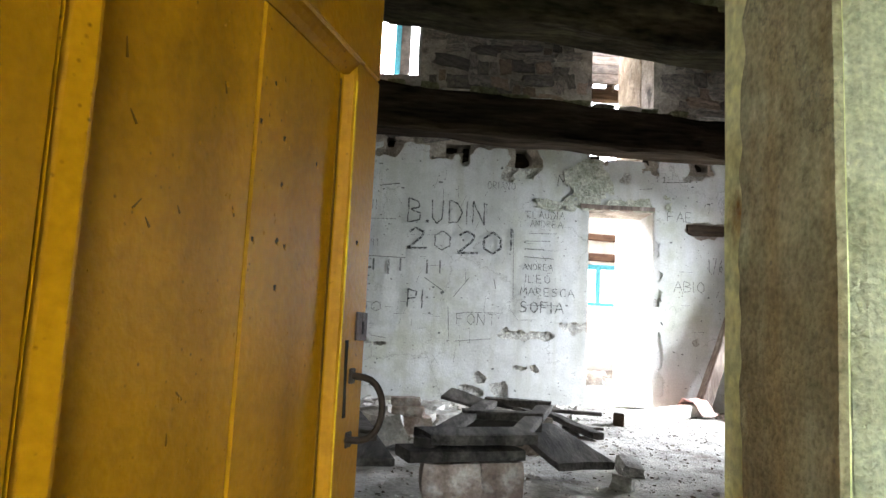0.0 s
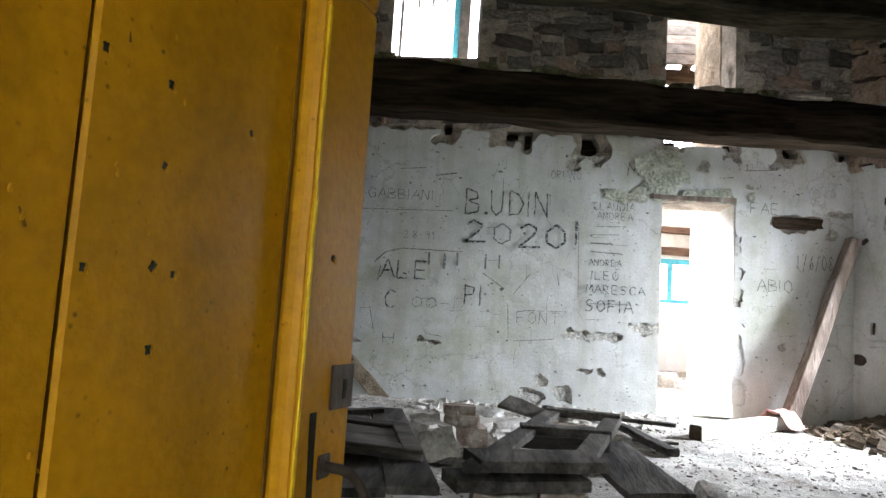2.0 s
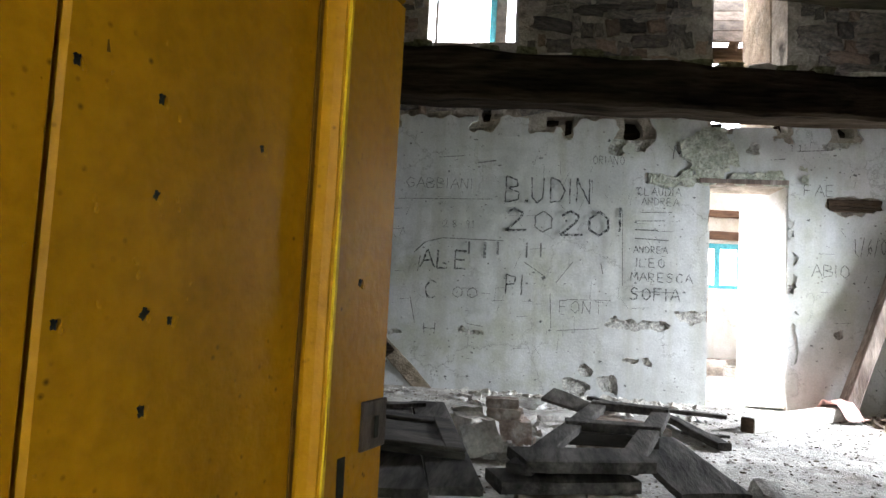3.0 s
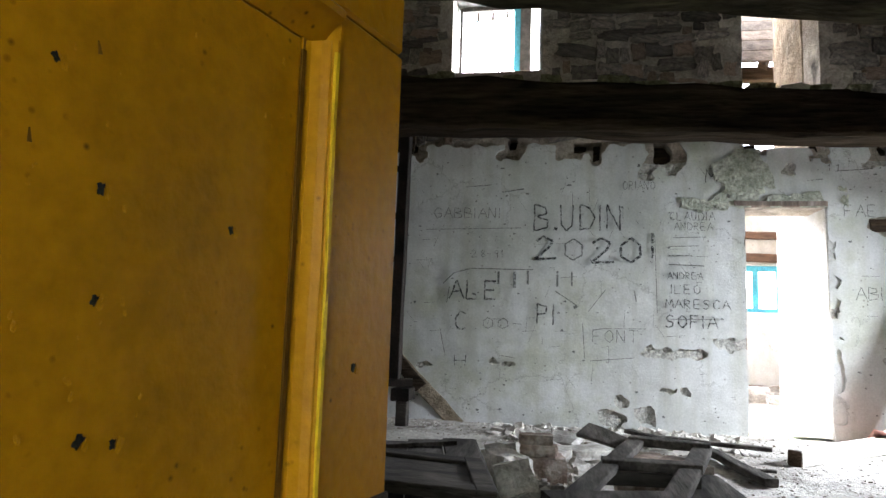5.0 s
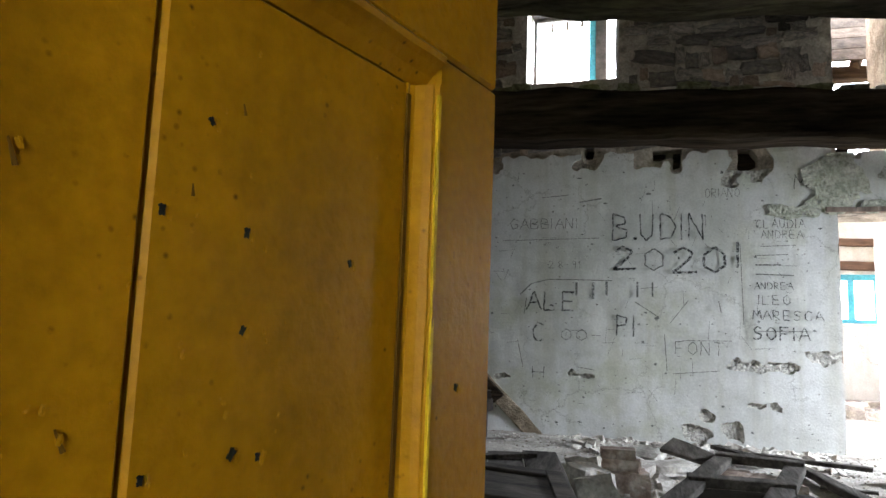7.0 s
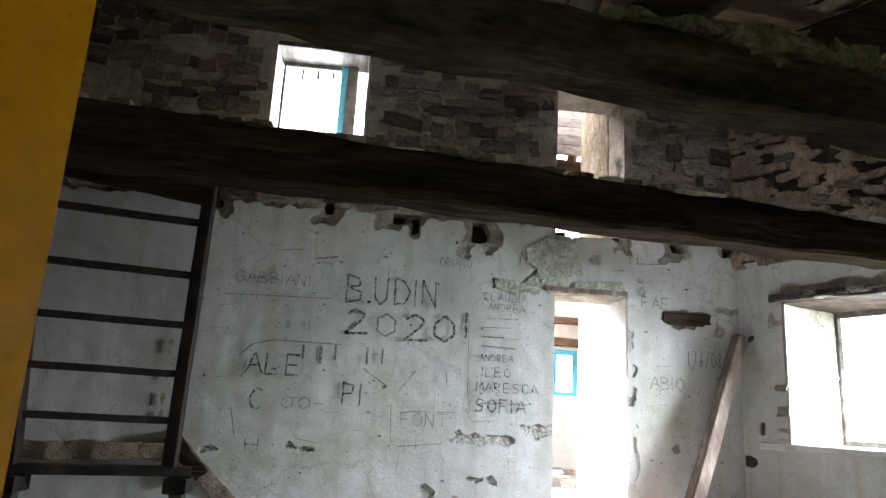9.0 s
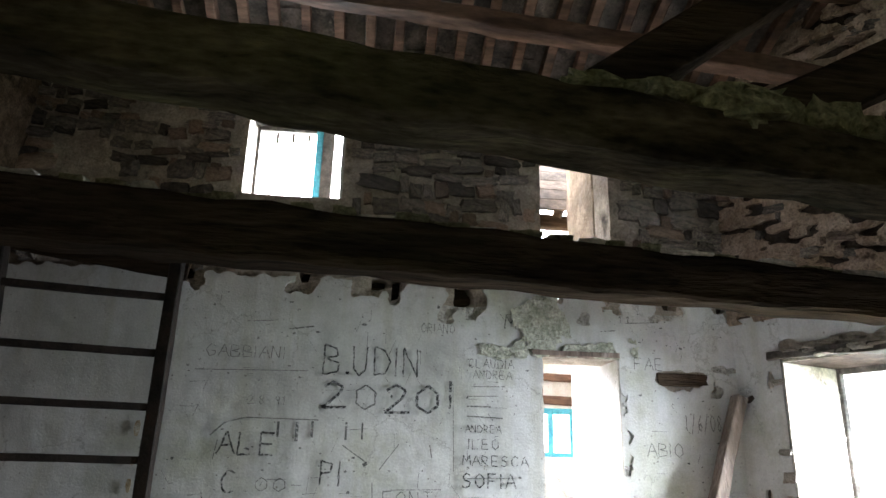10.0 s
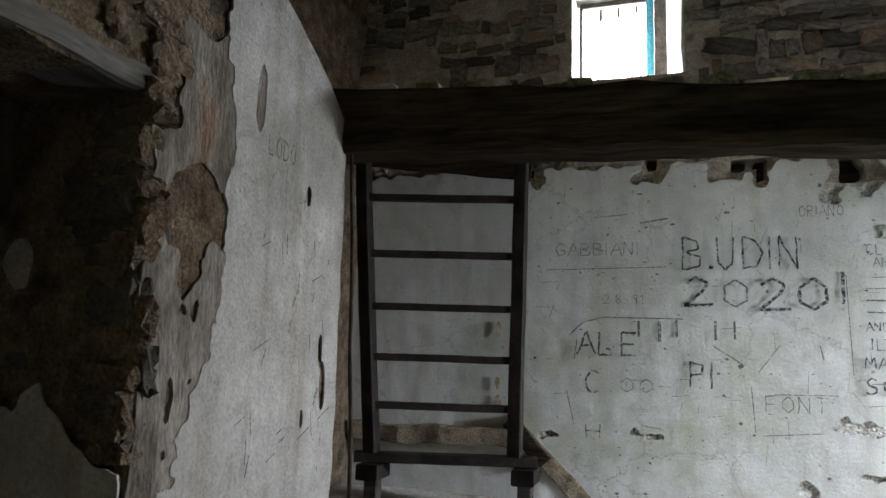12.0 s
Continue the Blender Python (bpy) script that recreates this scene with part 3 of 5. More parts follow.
# ---------- floor and ground ----------
def floor_z(x, y):
    k = min(1, max(0, (y - 4.6) / 2.4))
    z = 0.07 * k * k * (3 - 2 * k)
    z += 0.016 * noise.noise(Vector((x * 2, y * 2, 0))) + 0.008 * noise.noise(Vector((x * 9, y * 9, 3))) + 0.005 * noise.noise(Vector((x * 23, y * 23, 6)))
    d = math.hypot((x - 3.45) / 0.75, (y - 6.35) / 0.8)
    z += 0.22 * max(0, 1 - d) ** 1.2
    return z


fl = bmesh.new()
xs, ys = steps(-3.0, 5.6, 0.05), steps(0.9, 7.02, 0.05)
vg = [[fl.verts.new((x, y, floor_z(x, y))) for y in ys] for x in xs]
for i in range(len(xs) - 1):
    for j in range(len(ys) - 1):
        if ys[j] < 1.14 and xs[i] > -0.52:
            continue
        fl.faces.new((vg[i][j], vg[i + 1][j], vg[i + 1][j + 1], vg[i][j + 1]))
tagged(finish("floor", fl, FLOOR, True), "dusty earth floor strewn with rubble", "floor", "", "structure")
for k, (y0, z0) in enumerate(((0.5, -0.3), (0.81, -0.15), (1.12, -0.03))):
    st = thing("entrance_step", pose(0, 0, 0), "worn stone entrance step", "step", "entrance steps", "structure")
    part("tread", box_bm((-0.46, y0, -0.5), (0.36, y0 + 0.3, z0), 0.012), ROUGHCAST, st)
gb = bmesh.new()
bmesh.ops.create_grid(gb, x_segments=40, y_segments=40, size=400)
for v in gb.verts:
    v.co.z = -0.5
tagged(finish("ground", gb, GRASS), "rough grass around the ruin", "ground", "", "structure")
fl = bmesh.new()
xs, ys = steps(-3.0, 6.0, 0.12), steps(7.02, 11.2, 0.12)
vg = [[fl.verts.new((x, y, 0.09 + 0.02 * noise.noise(Vector((x * 3, y * 3, 0))))) for y in ys] for x in xs]
for i in range(len(xs) - 1):
    for j in range(len(ys) - 1):
        fl.faces.new((vg[i][j], vg[i + 1][j], vg[i + 1][j + 1], vg[i][j + 1]))
tagged(finish("floor_back_room", fl, FLOOR, True), "pale dusty floor of the back room", "floor", "", "structure")

# ---------- back room ----------
BW = (2.35, 3.05, 1.28, 1.95)
sheet("wall_back", (1, 0, 0), (0, -1, 0), (0, 11.0, 0), steps(-3, 6, 0.2, BW[:2]), steps(0, 3.3, 0.2, BW[2:]),
      lambda u, v: rect(u, v, *BW) - 0.001, PLASTER, 0.4, 0.01, label="whitewashed wall of the roofless back room")
sheet("wall_back_side", (0, 1, 0), (1, 0, 0), (-3.0, 0, 0), steps(7.45, 11, 0.3), steps(0, 3.6, 0.3), lambda u, v: 1.0, BRIGHTSTONE, 0.4, 0.02, label="pale rubble side wall of the back room")
sheet("wall_back_right", (0, 1, 0), (-1, 0, 0), (3.75, 0, 0), steps(7.45, 11, 0.3), steps(0, 4.4, 0.3), lambda u, v: 1.0, BRIGHTSTONE, 0.4, 0.02, label="pale rubble gable of the back room")

up = bmesh.new()
add_box(up, (UPDOOR[1] - 0.002, FW + 0.455, 2.37), (UPDOOR[1] + 0.3, 8.4, 4.5), 0.02)
bmesh.ops.subdivide_edges(up, edges=up.edges[:], cuts=7, use_grid_fill=True)
jitter(up, 0.02, 6, 2)
tagged(finish("wall_passage_upper", up, BRIGHTSTONE), "pale unseen rubble wall added to keep sun off the passage", "wall", "", "structure")

# ---------- unseen porch added to close the place behind the camera and cut daylight ---
po = bmesh.new()
add_box(po, (-2.3, -2.4, -0.5), (-2.0, 0.59, 2.7), 0.01)
add_box(po, (2.0, -2.4, -0.5), (2.3, 0.81, 2.7), 0.01)
add_box(po, (-1.99, -2.4, -0.5), (PORCH[0], -2.1, 2.7), 0.01)
add_box(po, (PORCH[1], -2.4, -0.5), (1.99, -2.1, 2.7), 0.01)
add_box(po, (PORCH[0] + 0.002, -2.4, PORCH[2]), (PORCH[1] - 0.002, -2.1, 2.7), 0.01)
tagged(finish("wall_porch", po, ROUGHCAST), "unseen roughcast porch walls added to cut daylight", "wall", "", "structure")
tagged(finish("ceiling_porch", box_bm((-2.3, -2.4, 2.71), (2.3, 0.58, 2.9), 0.01), PALEWOOD), "unseen porch ceiling added to cut daylight", "ceiling", "", "structure")
# paving added so the grass bounces no green onto the jamb
pv = bmesh.new()
add_box(pv, (-1.98, -2.09, -0.6), (1.98, 0.49, -0.485), 0.01)
tagged(finish("pavement", pv, PAVING), "unseen grey paving added to keep bounced light neutral", "pavement", "", "structure")
# unseen wall added to keep direct sun off the upper passage wall
up = bmesh.new()
add_box(up, (1.2, FW + 0.46, 2.4), (1.48, 9.5, 5.0), 0.02)
tagged(finish("wall_passage_side", up, BRIGHTSTONE), "unseen rubble wall added to keep sun off the passage", "wall", "", "structure")


# ---------- roof ----------
def roof_z(y):
    return 4.62 + 0.36 * (7.0 - y) if y > 3.4 else 4.62 + 0.36 * 3.6 - 0.36 * (3.4 - y)


roof = thing("ceiling", pose(0, 0, 0), "dark open roof of rafters, laths and stone slabs", "roof", kind="structure")
rb = bmesh.new()
x = -3.3
i = 0
while x < 5.9:
    for y0, y1 in ((7.3, 3.4), (3.4, 0.6)):
        t = rough_bar((x, y0, roof_z(y0) - 0.06), (x + 0.03, y1, roof_z(y1) - 0.06), 0.085, 0.1, 8, 0.02, i * 1.3)
        tm = bpy.data.meshes.new("t")
        t.to_mesh(tm)
        t.free()
        rb.from_mesh(tm)
        bpy.data.meshes.remove(tm)
    i += 1
    x += 0.24 + 0.05 * random.random()
ob = part("rafters", rb, TIMBER_RED, roof)
ob["kind"] = "stuff"
sb = bmesh.new()
for ix in range(31):
    for iy in range(22):
        yc = 7.2 - iy * 0.31
        cx = -3.2 + ix * 0.3 + random.uniform(-.04, .04)
        sl = -0.36 if yc > 3.4 else 0.36
        m = Matrix.Translation((cx, yc, roof_z(yc) + 0.03 + 0.02 * random.random())) @ Matrix.Rotation(math.atan(sl) + random.uniform(-.03, .03), 4, "X") @ Matrix.Rotation(random.uniform(-.05, .05), 4, "Z")
        add_box(sb, (-0.185, -0.22, -0.012), (0.185, 0.22, 0.012), 0, m)
ob = part("slabs", sb, SLATE, roof)
ob["kind"] = "stuff"
for y, z, w in ((4.5, roof_z(4.5) - 0.19, 0.15), (2.7, roof_z(2.7) - 0.2, 0.15), (5.6, roof_z(5.6) - 0.2, 0.16), (3.45, roof_z(3.4) - 0.22, 0.2), (1.9, roof_z(1.9) - 0.2, 0.16)):
    pu = thing("roof_purlin", pose(0, 0, 0), "reddish round timber purlin under the rafters", "beam", "roof purlins", "structure")
    part("trunk", rough_bar((-3.1, y, z), (5.8, y - 0.1, z - 0.05), w, w, 24, 0.03, y, (1, 0.85)), TIMBER_RED, pu)

pu = thing("roof_purlin", pose(0, 0, 0), "reddish squared timber tie under the rafters", "beam", "roof purlins", "structure")
part("trunk", rough_bar((-0.9, 5.72, 4.6), (3.7, 5.66, 4.12), 0.16, 0.15, 20, 0.025, 3.3), TIMBER_RED, pu)

# ---------- cross beams ----------
def cross_beam(p, q, w, h, taper, label, seed, mat=TIMBER):
    e = thing("wooden_beam", pose(0, 0, 0), label, "beam", "cross beams")
    part("trunk", rough_bar(p, q, w, h, 40, 0.03, seed, taper), mat, e)
    return e


cross_beam((-2.3, 5.22, 2.52), (3.95, 5.58, 2.31), 0.3, 0.34, (1.12, 0.8), "massive blackened wooden cross beam above the ladder", 1.0)
cross_beam((-2.2, 3.27, 2.58), (4.7, 3.75, 2.13), 0.29, 0.26, (0.95, 0.95), "massive mossy wooden cross beam with plaster lumps", 7.0, TIMBER_MOSS)
# struts of the roof truss standing on the nearer beam
for p, q, w in (((0.85, 3.6, 2.53), (2.6, 3.56, 3.82), 0.2), ((1.5, 3.62, 2.46), (3.7, 3.6, 3.62), 0.22)):
    e = thing("roof_strut", pose(0, 0, 0), "dark slanting roof strut on the beam", "beam", "roof struts")
    part("timber", rough_bar(p, q, w, w, 10, 0.015, p[0], up=(0, 1, 0)), TIMBER, e)
rng = random.Random(4)
for k in range(22):
    f = rng.random()
    big = max(0.25, 1 - abs(f - 0.55) * 1.5)
    ob = finish("plaster_lump", stone_bm((rng.uniform(.16, .42), rng.uniform(.16, .3), big * rng.uniform(.1, .2)), k + 2, 0.26, 4), MOSS)
    ob.location = (0.75 + 1.6 * f, 3.5 + 0.06 * f + rng.uniform(-.06, .05), 2.52 - 0.105 * f + 0.04 * big + rng.uniform(-.02, .02))
    tagged(ob, "olive-grey crumbling plaster lump on the beam", "rubble", "lumps on beams")
for k in range(26):
    x = -2.0 + k * 0.23 + random.uniform(-.05, .05)
    f = (x + 2.3) / 6.25
    ob = finish("beam_rubble", stone_bm((random.uniform(.12, .3), random.uniform(.12, .24), random.uniform(.03, .075)), k + 20, 0.16), MOSS if k % 3 else RUBBLE)
    ob.location = (x, 5.22 + 0.36 * f + random.uniform(-.05, .05), 2.52 - 0.21 * f + 0.17 * (1.12 - .32 * f) + 0.02)
    tagged(ob, "loose mortar chunk lying on the beam", "rubble", "rubble on the beam")

# ---------- ladder ----------
ladder = thing("ladder", pose(0, 0, 0), "blackened ladder standing on a trestle under the beam", "ladder")
TL, TR, BL, BR = Vector((-2.62, 6.22, 2.9)), Vector((-1.43, 6.5, 2.9)), Vector((-2.43, 6.22, 0.46)), Vector((-1.455, 6.5, 0.46))
for a, b, s in ((TL, BL, 1), (TR, BR, 2)):
    part("stile", rough_bar(a, b, 0.095, 0.11, 12, 0.006, s, up=(0, 1, 0)), IRON_WOOD, ladder)
for z in (2.31, 1.885, 1.497, 1.13, 0.79):
    k = (2.9 - z) / 2.44
    part("rung", rough_bar(TL.lerp(BL, k), TR.lerp(BR, k), 0.06, 0.052, 6, 0.004, z), IRON_WOOD, ladder)
part("crosspiece", rough_bar((-2.55, 6.2, 0.43), (-1.3, 6.54, 0.43), 0.12, 0.07, 8, 0.006, 5), IRON_WOOD, ladder)
for x, y in ((-1.38, 6.52), (-2.42, 6.24)):
    part("trestle_head", rough_bar((x, y - 0.12, 0.335), (x, y + 0.12, 0.335), 0.16, 0.11, 3, 0.004, 6), IRON_WOOD, ladder)
    part("trestle_leg", rough_bar((x, y, 0.3), (x, y, 0.0), 0.1, 0.1, 6, 0.005, 8, up=(0, 1, 0)), DARKPANEL, ladder)
cable = thing("cable", pose(0, 0, 0), "thin black cable hanging down the plaster edge", "cable")
part("wire", rough_bar((-2.17, 5.13, 2.42), (-2.1, 5.17, 0.3), 0.018, 0.018, 14, 0.01, 3, up=(0, 1, 0)), BLACKIRON, cable)

RUST = material("rusty_brown_stain", (0.28, 0.19, 0.1), (0.45, 0.38, 0.27), 14, 60, 0.95, 0.3, (0.5, 0.48, 0.4), 9, 0.5)
sheet("wall_rust_streak", (1, 0, 0), (0, -1, 0), (0, FW - 0.0125, 0), steps(-1.82, -1.58, 0.016), steps(0.75, 1.62, 0.02),
      lambda u, v: 0.035 - abs(u + 1.7) + 0.07 * n2(u, v, 7, 3) - 0.05 * max(0, v - 1.45) * 4 - 0.03, RUST, 0.004, 0.003, 0.018, label="brown rust streak run down the white plaster")

# ---------- diagonal scar of a removed stair on the far wall ----------
sc = thing("stair_stringer_scar", pose(0, 0, 0), "strip of brown mortar left by a removed stair", "wall remains", kind="structure")
part("mortar_strip", rough_bar((-1.56, FW - 0.006, 0.62), (-0.93, FW - 0.006, 0.0), 0.03, 0.13, 16, 0.02, 12), ROUGHCOAT, sc)
part("ledge", rough_bar((-2.95, FW - 0.03, 0.5), (-1.6, FW - 0.03, 0.52), 0.09, 0.14, 12, 0.03, 4), ROUGHCOAT, sc)
part("wood_wedge", rough_bar((-1.6, FW - 0.03, 0.66), (-1.32, FW - 0.03, 0.36), 0.06, 0.12, 6, 0.015, 7), TIMBER, sc)
e = thing("slanting_plank", pose(0, 0, 0), "dark plank slanting behind the ladder top", "plank")
part("plank", rough_bar((-2.9, 6.66, 2.84), (-1.38, 6.66, 2.63), 0.05, 0.29, 8, 0.01, 4), TIMBER, e)

# ---------- upper window ----------
wi = thing("window_1", pose(0, FW + 0.33, 0), "small window with turquoise painted frame and broken bars", "window", kind="structure")
a, b, c, d = WIN
part("frame_left", box_bm((a + 0.02, 0, c), (a + 0.05, 0.05, d - 0.056)), GREYWOOD, wi)
part("frame_right", box_bm((b - 0.3, 0, c), (b - 0.235, 0.05, d - 0.056)), BLUE, wi, "turquoise painted post")
part("frame_top", box_bm((a + 0.051, 0, d - 0.1), (b - 0.301, 0.05, d - 0.056)), GREYWOOD, wi)
part("head_board", box_bm((a, -0.3, d - 0.05), (b, 0.1, d - 0.002)), GREYWOOD, wi)
part("jamb", box_bm((b - 0.234, -0.02, c - 0.01), (b - 0.13, 0.1, d - 0.055)), GREYWOOD, wi)
rvb = box_bm((b - 0.03, -0.3, c), (b - 0.002, 0.1, d - 0.055), 0.006)
bmesh.ops.subdivide_edges(rvb, edges=rvb.edges[:], cuts=6, use_grid_fill=True)
jitter(rvb, 0.012, 14, 2)
part("reveal", rvb, PLASTER, wi, "white plastered reveal")
for k in range(3):
    x = a + 0.2 + k * 0.15
    part("bar_stub", rough_bar((x, 0.09, d - 0.19 + 0.02 * k), (x, 0.09, d - 0.05), 0.028, 0.02, 4, 0.002, k, up=(0, 1, 0)), BLACKIRON, wi)
part("casement_stile", box_bm((a + 0.17, 0.055, c + 0.09), (a + 0.185, 0.075, d - 0.15)), BLUE, wi)
part("casement_rail", rough_bar((a + 0.17, 0.065, c + 0.1), (b - 0.3, 0.065, c + 0.05), 0.02, 0.035, 8, 0.004, 4), BLUE, wi)
for k in range(5):
    part("glass_shard", rough_bar((a + 0.38 + 0.04 * k, 0.065, c + 0.08), (a + 0.39 + 0.035 * k, 0.065, c + 0.13 + 0.03 * (k % 3)), 0.014, 0.006, 2, 0.004, k, up=(0, 1, 0)), BLUE, wi)

# window of the back room
wb = thing("window_2", pose(0, 11.12, 0), "turquoise painted window of the back room", "window", kind="structure")
a, b, c, d = BW
for n, lo, hi in (("frame_left", (a, 0, c), (a + .07, .05, d)), ("frame_right", (b - .07, 0, c), (b, .05, d)), ("frame_top", (a + .07, 0, d - .08), (b - .07, .05, d)),
                  ("frame_bottom", (a + .07, 0, c), (b - .07, .05, c + .06)), ("mullion", (2.66, 0, c + .06), (2.74, .05, d - .08))):
    part(n, box_bm(lo, hi), BLUE, wb)
for z, y, h in ((2.1, 10.98, 0.12), (2.42, 10.98, 0.1), (0.2, 10.8, 0.14)):
    e = thing("fallen_timber", pose(0, 0, 0), "brown squared timber in the back room", "beam", "back room timbers")
    part("timber", rough_bar((1.2, y, z), (3.7, y - 0.03, z - (0.08 if z > 1 else 0)), 0.12, h, 10, 0.015, z), TIMBER_RED, e)
for k in range(26):
    s = random.uniform(.15, .4)
    ob = finish("rubble_stone", stone_bm((s, s * .7, s * .55), k + 60, 0.18), RUBBLE)
    ob.location = (1.6 + random.random() * 1.9, 9.9 + random.random() * 0.9, 0.1 + s * 0.2)
    tagged(ob, "loose pale stone in the back room", "stone", "back room rubble")
# part of the back roof still standing, seen through the upper opening
rf = thing("back_roof", pose(0, 0, 0), "pale rafters and boards of the broken back roof", "roof", kind="structure")
part("tie_beam", rough_bar((1.49, 8.62, 3.88), (3.7, 8.62, 3.86), 0.14, 0.15, 8, 0.012, 3), BROWNWOOD, rf)
for k in range(6):
    x = 1.55 + k * 0.3
    part("rafter", rough_bar((x, 8.55, 3.93), (x + 1.1, 10.9, 6.28), 0.09, 0.1, 8, 0.012, k), TANWOOD, rf)
# unseen lid of boards, added to shade the passage below
for k in range(4):
    part("board", box_bm((1.0, 7.32 + k * 0.33, 5.01), (3.7, 7.64 + k * 0.33, 5.03), 0.004), TANWOOD, rf)
for k in range(11):
    part("board", box_bm((1.49, -0.145, 0), (3.7, 0.145, 0.02), 0.004, Matrix.Translation((0, 8.6 + k * 0.213, 4.08 + k * 0.213)) @ Matrix.Rotation(0.785, 4, "X")), TANWOOD, rf)

# ---------- right window ----------
def on_right(u, v, out=0.0):
    p = RC + RD * u - RN * out
    return Vector((p.x, p.y, v))


MR = Matrix.Translation(RC) @ Matrix(((RD.x, -RN.x, 0, 0), (RD.y, -RN.y, 0, 0), (0, 0, 1, 0), (0, 0, 0, 1)))
w3 = thing("window_3", MR, "empty window opening with weathered frame and stone sill", "window", kind="structure")
a, b, c, d = RWIN
part("sill", box_bm((a - 0.28, -0.03, c - 0.06), (b + 0.05, 0.76, c + 0.004), 0.012), PLASTER, w3)
part("frame_left", box_bm((a + 0.0, 0.7, c + 0.005), (a + 0.045, 0.76, d)), GREYWOOD, w3)
part("frame_top", box_bm((a + 0.046, 0.7, d - 0.05), (b, 0.76, d)), GREYWOOD, w3)
part("frame_bottom", box_bm((a + 0.046, 0.7, c + 0.005), (b, 0.76, c + 0.05)), GREYWOOD, w3)
part("reveal", box_bm((a - 0.0, -0.0, c + 0.005), (a + 0.018, 0.695, d - 0.002), 0.004), PALESTONE, w3)
part("lintel", rough_bar((a - 0.12, 0.1, d + 0.06), (b + 0.22, 0.1, d + 0.03), 0.24, 0.075, 10, 0.012, 3), GREYWOOD, w3)
shf = thing("wall_bracket", pose(0, 0, 0), "charred plank end sticking out of the wall", "plank")
p0 = on_right(1.5, 1.55, -0.03)
part("plank", rough_bar(p0, on_right(2.4, 1.42, -0.1), 0.16, 0.1, 8, 0.02, 2), TIMBER, shf)

# ---------- leaning post, white timber, cloth ----------
e = thing("leaning_post", pose(0, 0, 0), "worn brown post leaning in the corner", "post")
part("timber", rough_bar((2.63, 6.79, 0.1), (3.24, 6.9, 1.76), 0.11, 0.14, 16, 0.012, 2, (1.1, 0.9), (0, 1, 0)), POLEWOOD, e)
e = thing("white_timber", pose(0, 0, 0), "whitewashed squared timber lying on the floor", "timber")
part("timber", rough_bar((1.56, 5.83, 0.095), (2.62, 6.72, 0.125), 0.11, 0.115, 12, 0.004, 5), PALEWOOD, e)
part("end_grain", rough_bar((1.552, 5.823, 0.095), (1.559, 5.829, 0.095), 0.1, 0.105, 1, 0.003, 5), BROWNWOOD, e, "dark sawn end")
cl = bmesh.new()
nx, ny = 22, 16
vg = []
for i in range(nx):
    row = []
    for j in range(ny):
        u, v = i / (nx - 1) - .5, j / (ny - 1) - .5
        along = Vector((2.5, 6.62, 0)) + Vector((0.766, 0.643, 0)) * u * 0.26 + Vector((-0.643, 0.766, 0)) * v * 0.36
        drop = max(0, abs(v) * 0.42 - 0.07)
        z = max(0.205 - drop * 1.15, 0.085) + 0.025 * noise.noise(Vector((u * 9, v * 5, 2))) + 0.012 * noise.noise(Vector((u * 24, v * 12, 5)))
        row.append(cl.verts.new((along.x, along.y, z + 0.012)))
    vg.append(row)
for i in range(nx - 1):
    for j in range(ny - 1):
        cl.faces.new((vg[i][j], vg[i + 1][j], vg[i + 1][j + 1], vg[i][j + 1]))
ob = finish("cloth", cl, CLOTH, True)
sm = ob.modifiers.new("thickness", "SOLIDIFY")
sm.thickness = 0.004
tagged(ob, "crumpled faded pink cloth over the white timber", "cloth")

# ---------- old door frame lying on blocks ----------
A, B, C, D2 = Vector((-0.1, 3.18, 0.25)), Vector((0.405, 3.36, 0.25)), Vector((0.81, 4.83, 0.27)), Vector((0.38, 4.95, 0.28))
fr = thing("old_door_frame", pose(0, 0, 0), "dark weathered panelled door frame lying on blocks", "door")


def plank(p, q, w, h, mat, parent, name, seed, segs=12, wob=0.005):
    return part(name, rough_bar(p, q, w, h, segs, wob, seed), mat, parent)


ex = (B - A).normalized()
plank(A + ex * 0.05, D2 + ex * 0.05, 0.1, 0.04, FRAMEWOOD, fr, "stile", 1)
plank(B - ex * 0.05, C - ex * 0.05, 0.1, 0.04, FRAMEWOOD, fr, "stile", 2)
for k, w in ((0.07, 0.26), (0.56, 0.11), (0.97, 0.1)):
    plank(A.lerp(D2, k) + Vector((0, 0, 0.012)), B.lerp(C, k) + Vector((0, 0, 0.012)), w, 0.05, FRAMEWOOD, fr, "rail", k * 9)
plank(A.lerp(D2, 0.52) + Vector((0.02, -0.02, -0.04)), B.lerp(C, 0.52) + Vector((0, -0.02, -0.04)), 0.05, 0.06, DARKPANEL, fr, "ledge", 5)
e = thing("under_board", pose(0, 0, 0), "dark thick board lying under the old door frame", "board")
part("board", rough_bar((-0.15, 3.2, 0.2), (0.37, 3.38, 0.2), 0.22, 0.05, 10, 0.006, 6), FRAMEWOOD, e)
e = thing("propped_board", pose(0, 0, 0), "pale short board propped behind the frame", "board")
part("board", rough_bar((0.1, 5.06, 0.31), (0.4, 4.9, 0.24), 0.17, 0.025, 8, 0.01, 3, (1.0, 0.7), up=(0.1, -0.5, 1)), GREYWOOD, e)
for k, (c, s) in enumerate((((0.07, 3.27, 0.085), (0.26, 0.24, 0.17)), ((0.3, 3.36, 0.085), (0.2, 0.24, 0.17)), ((0.62, 4.6, 0.12), (0.26, 0.26, 0.24)), ((0.4, 4.72, 0.12), (0.26, 0.24, 0.24)))):
    tagged(finish("stone_block", stone_bm(s, k + 31, 0.08), BRICK), "rough block supporting the old door frame", "stone", "blocks under the frame").location = c
e = thing("broken_board", pose(0, 0, 0), "wide broken grey board lying beside the frame", "board")
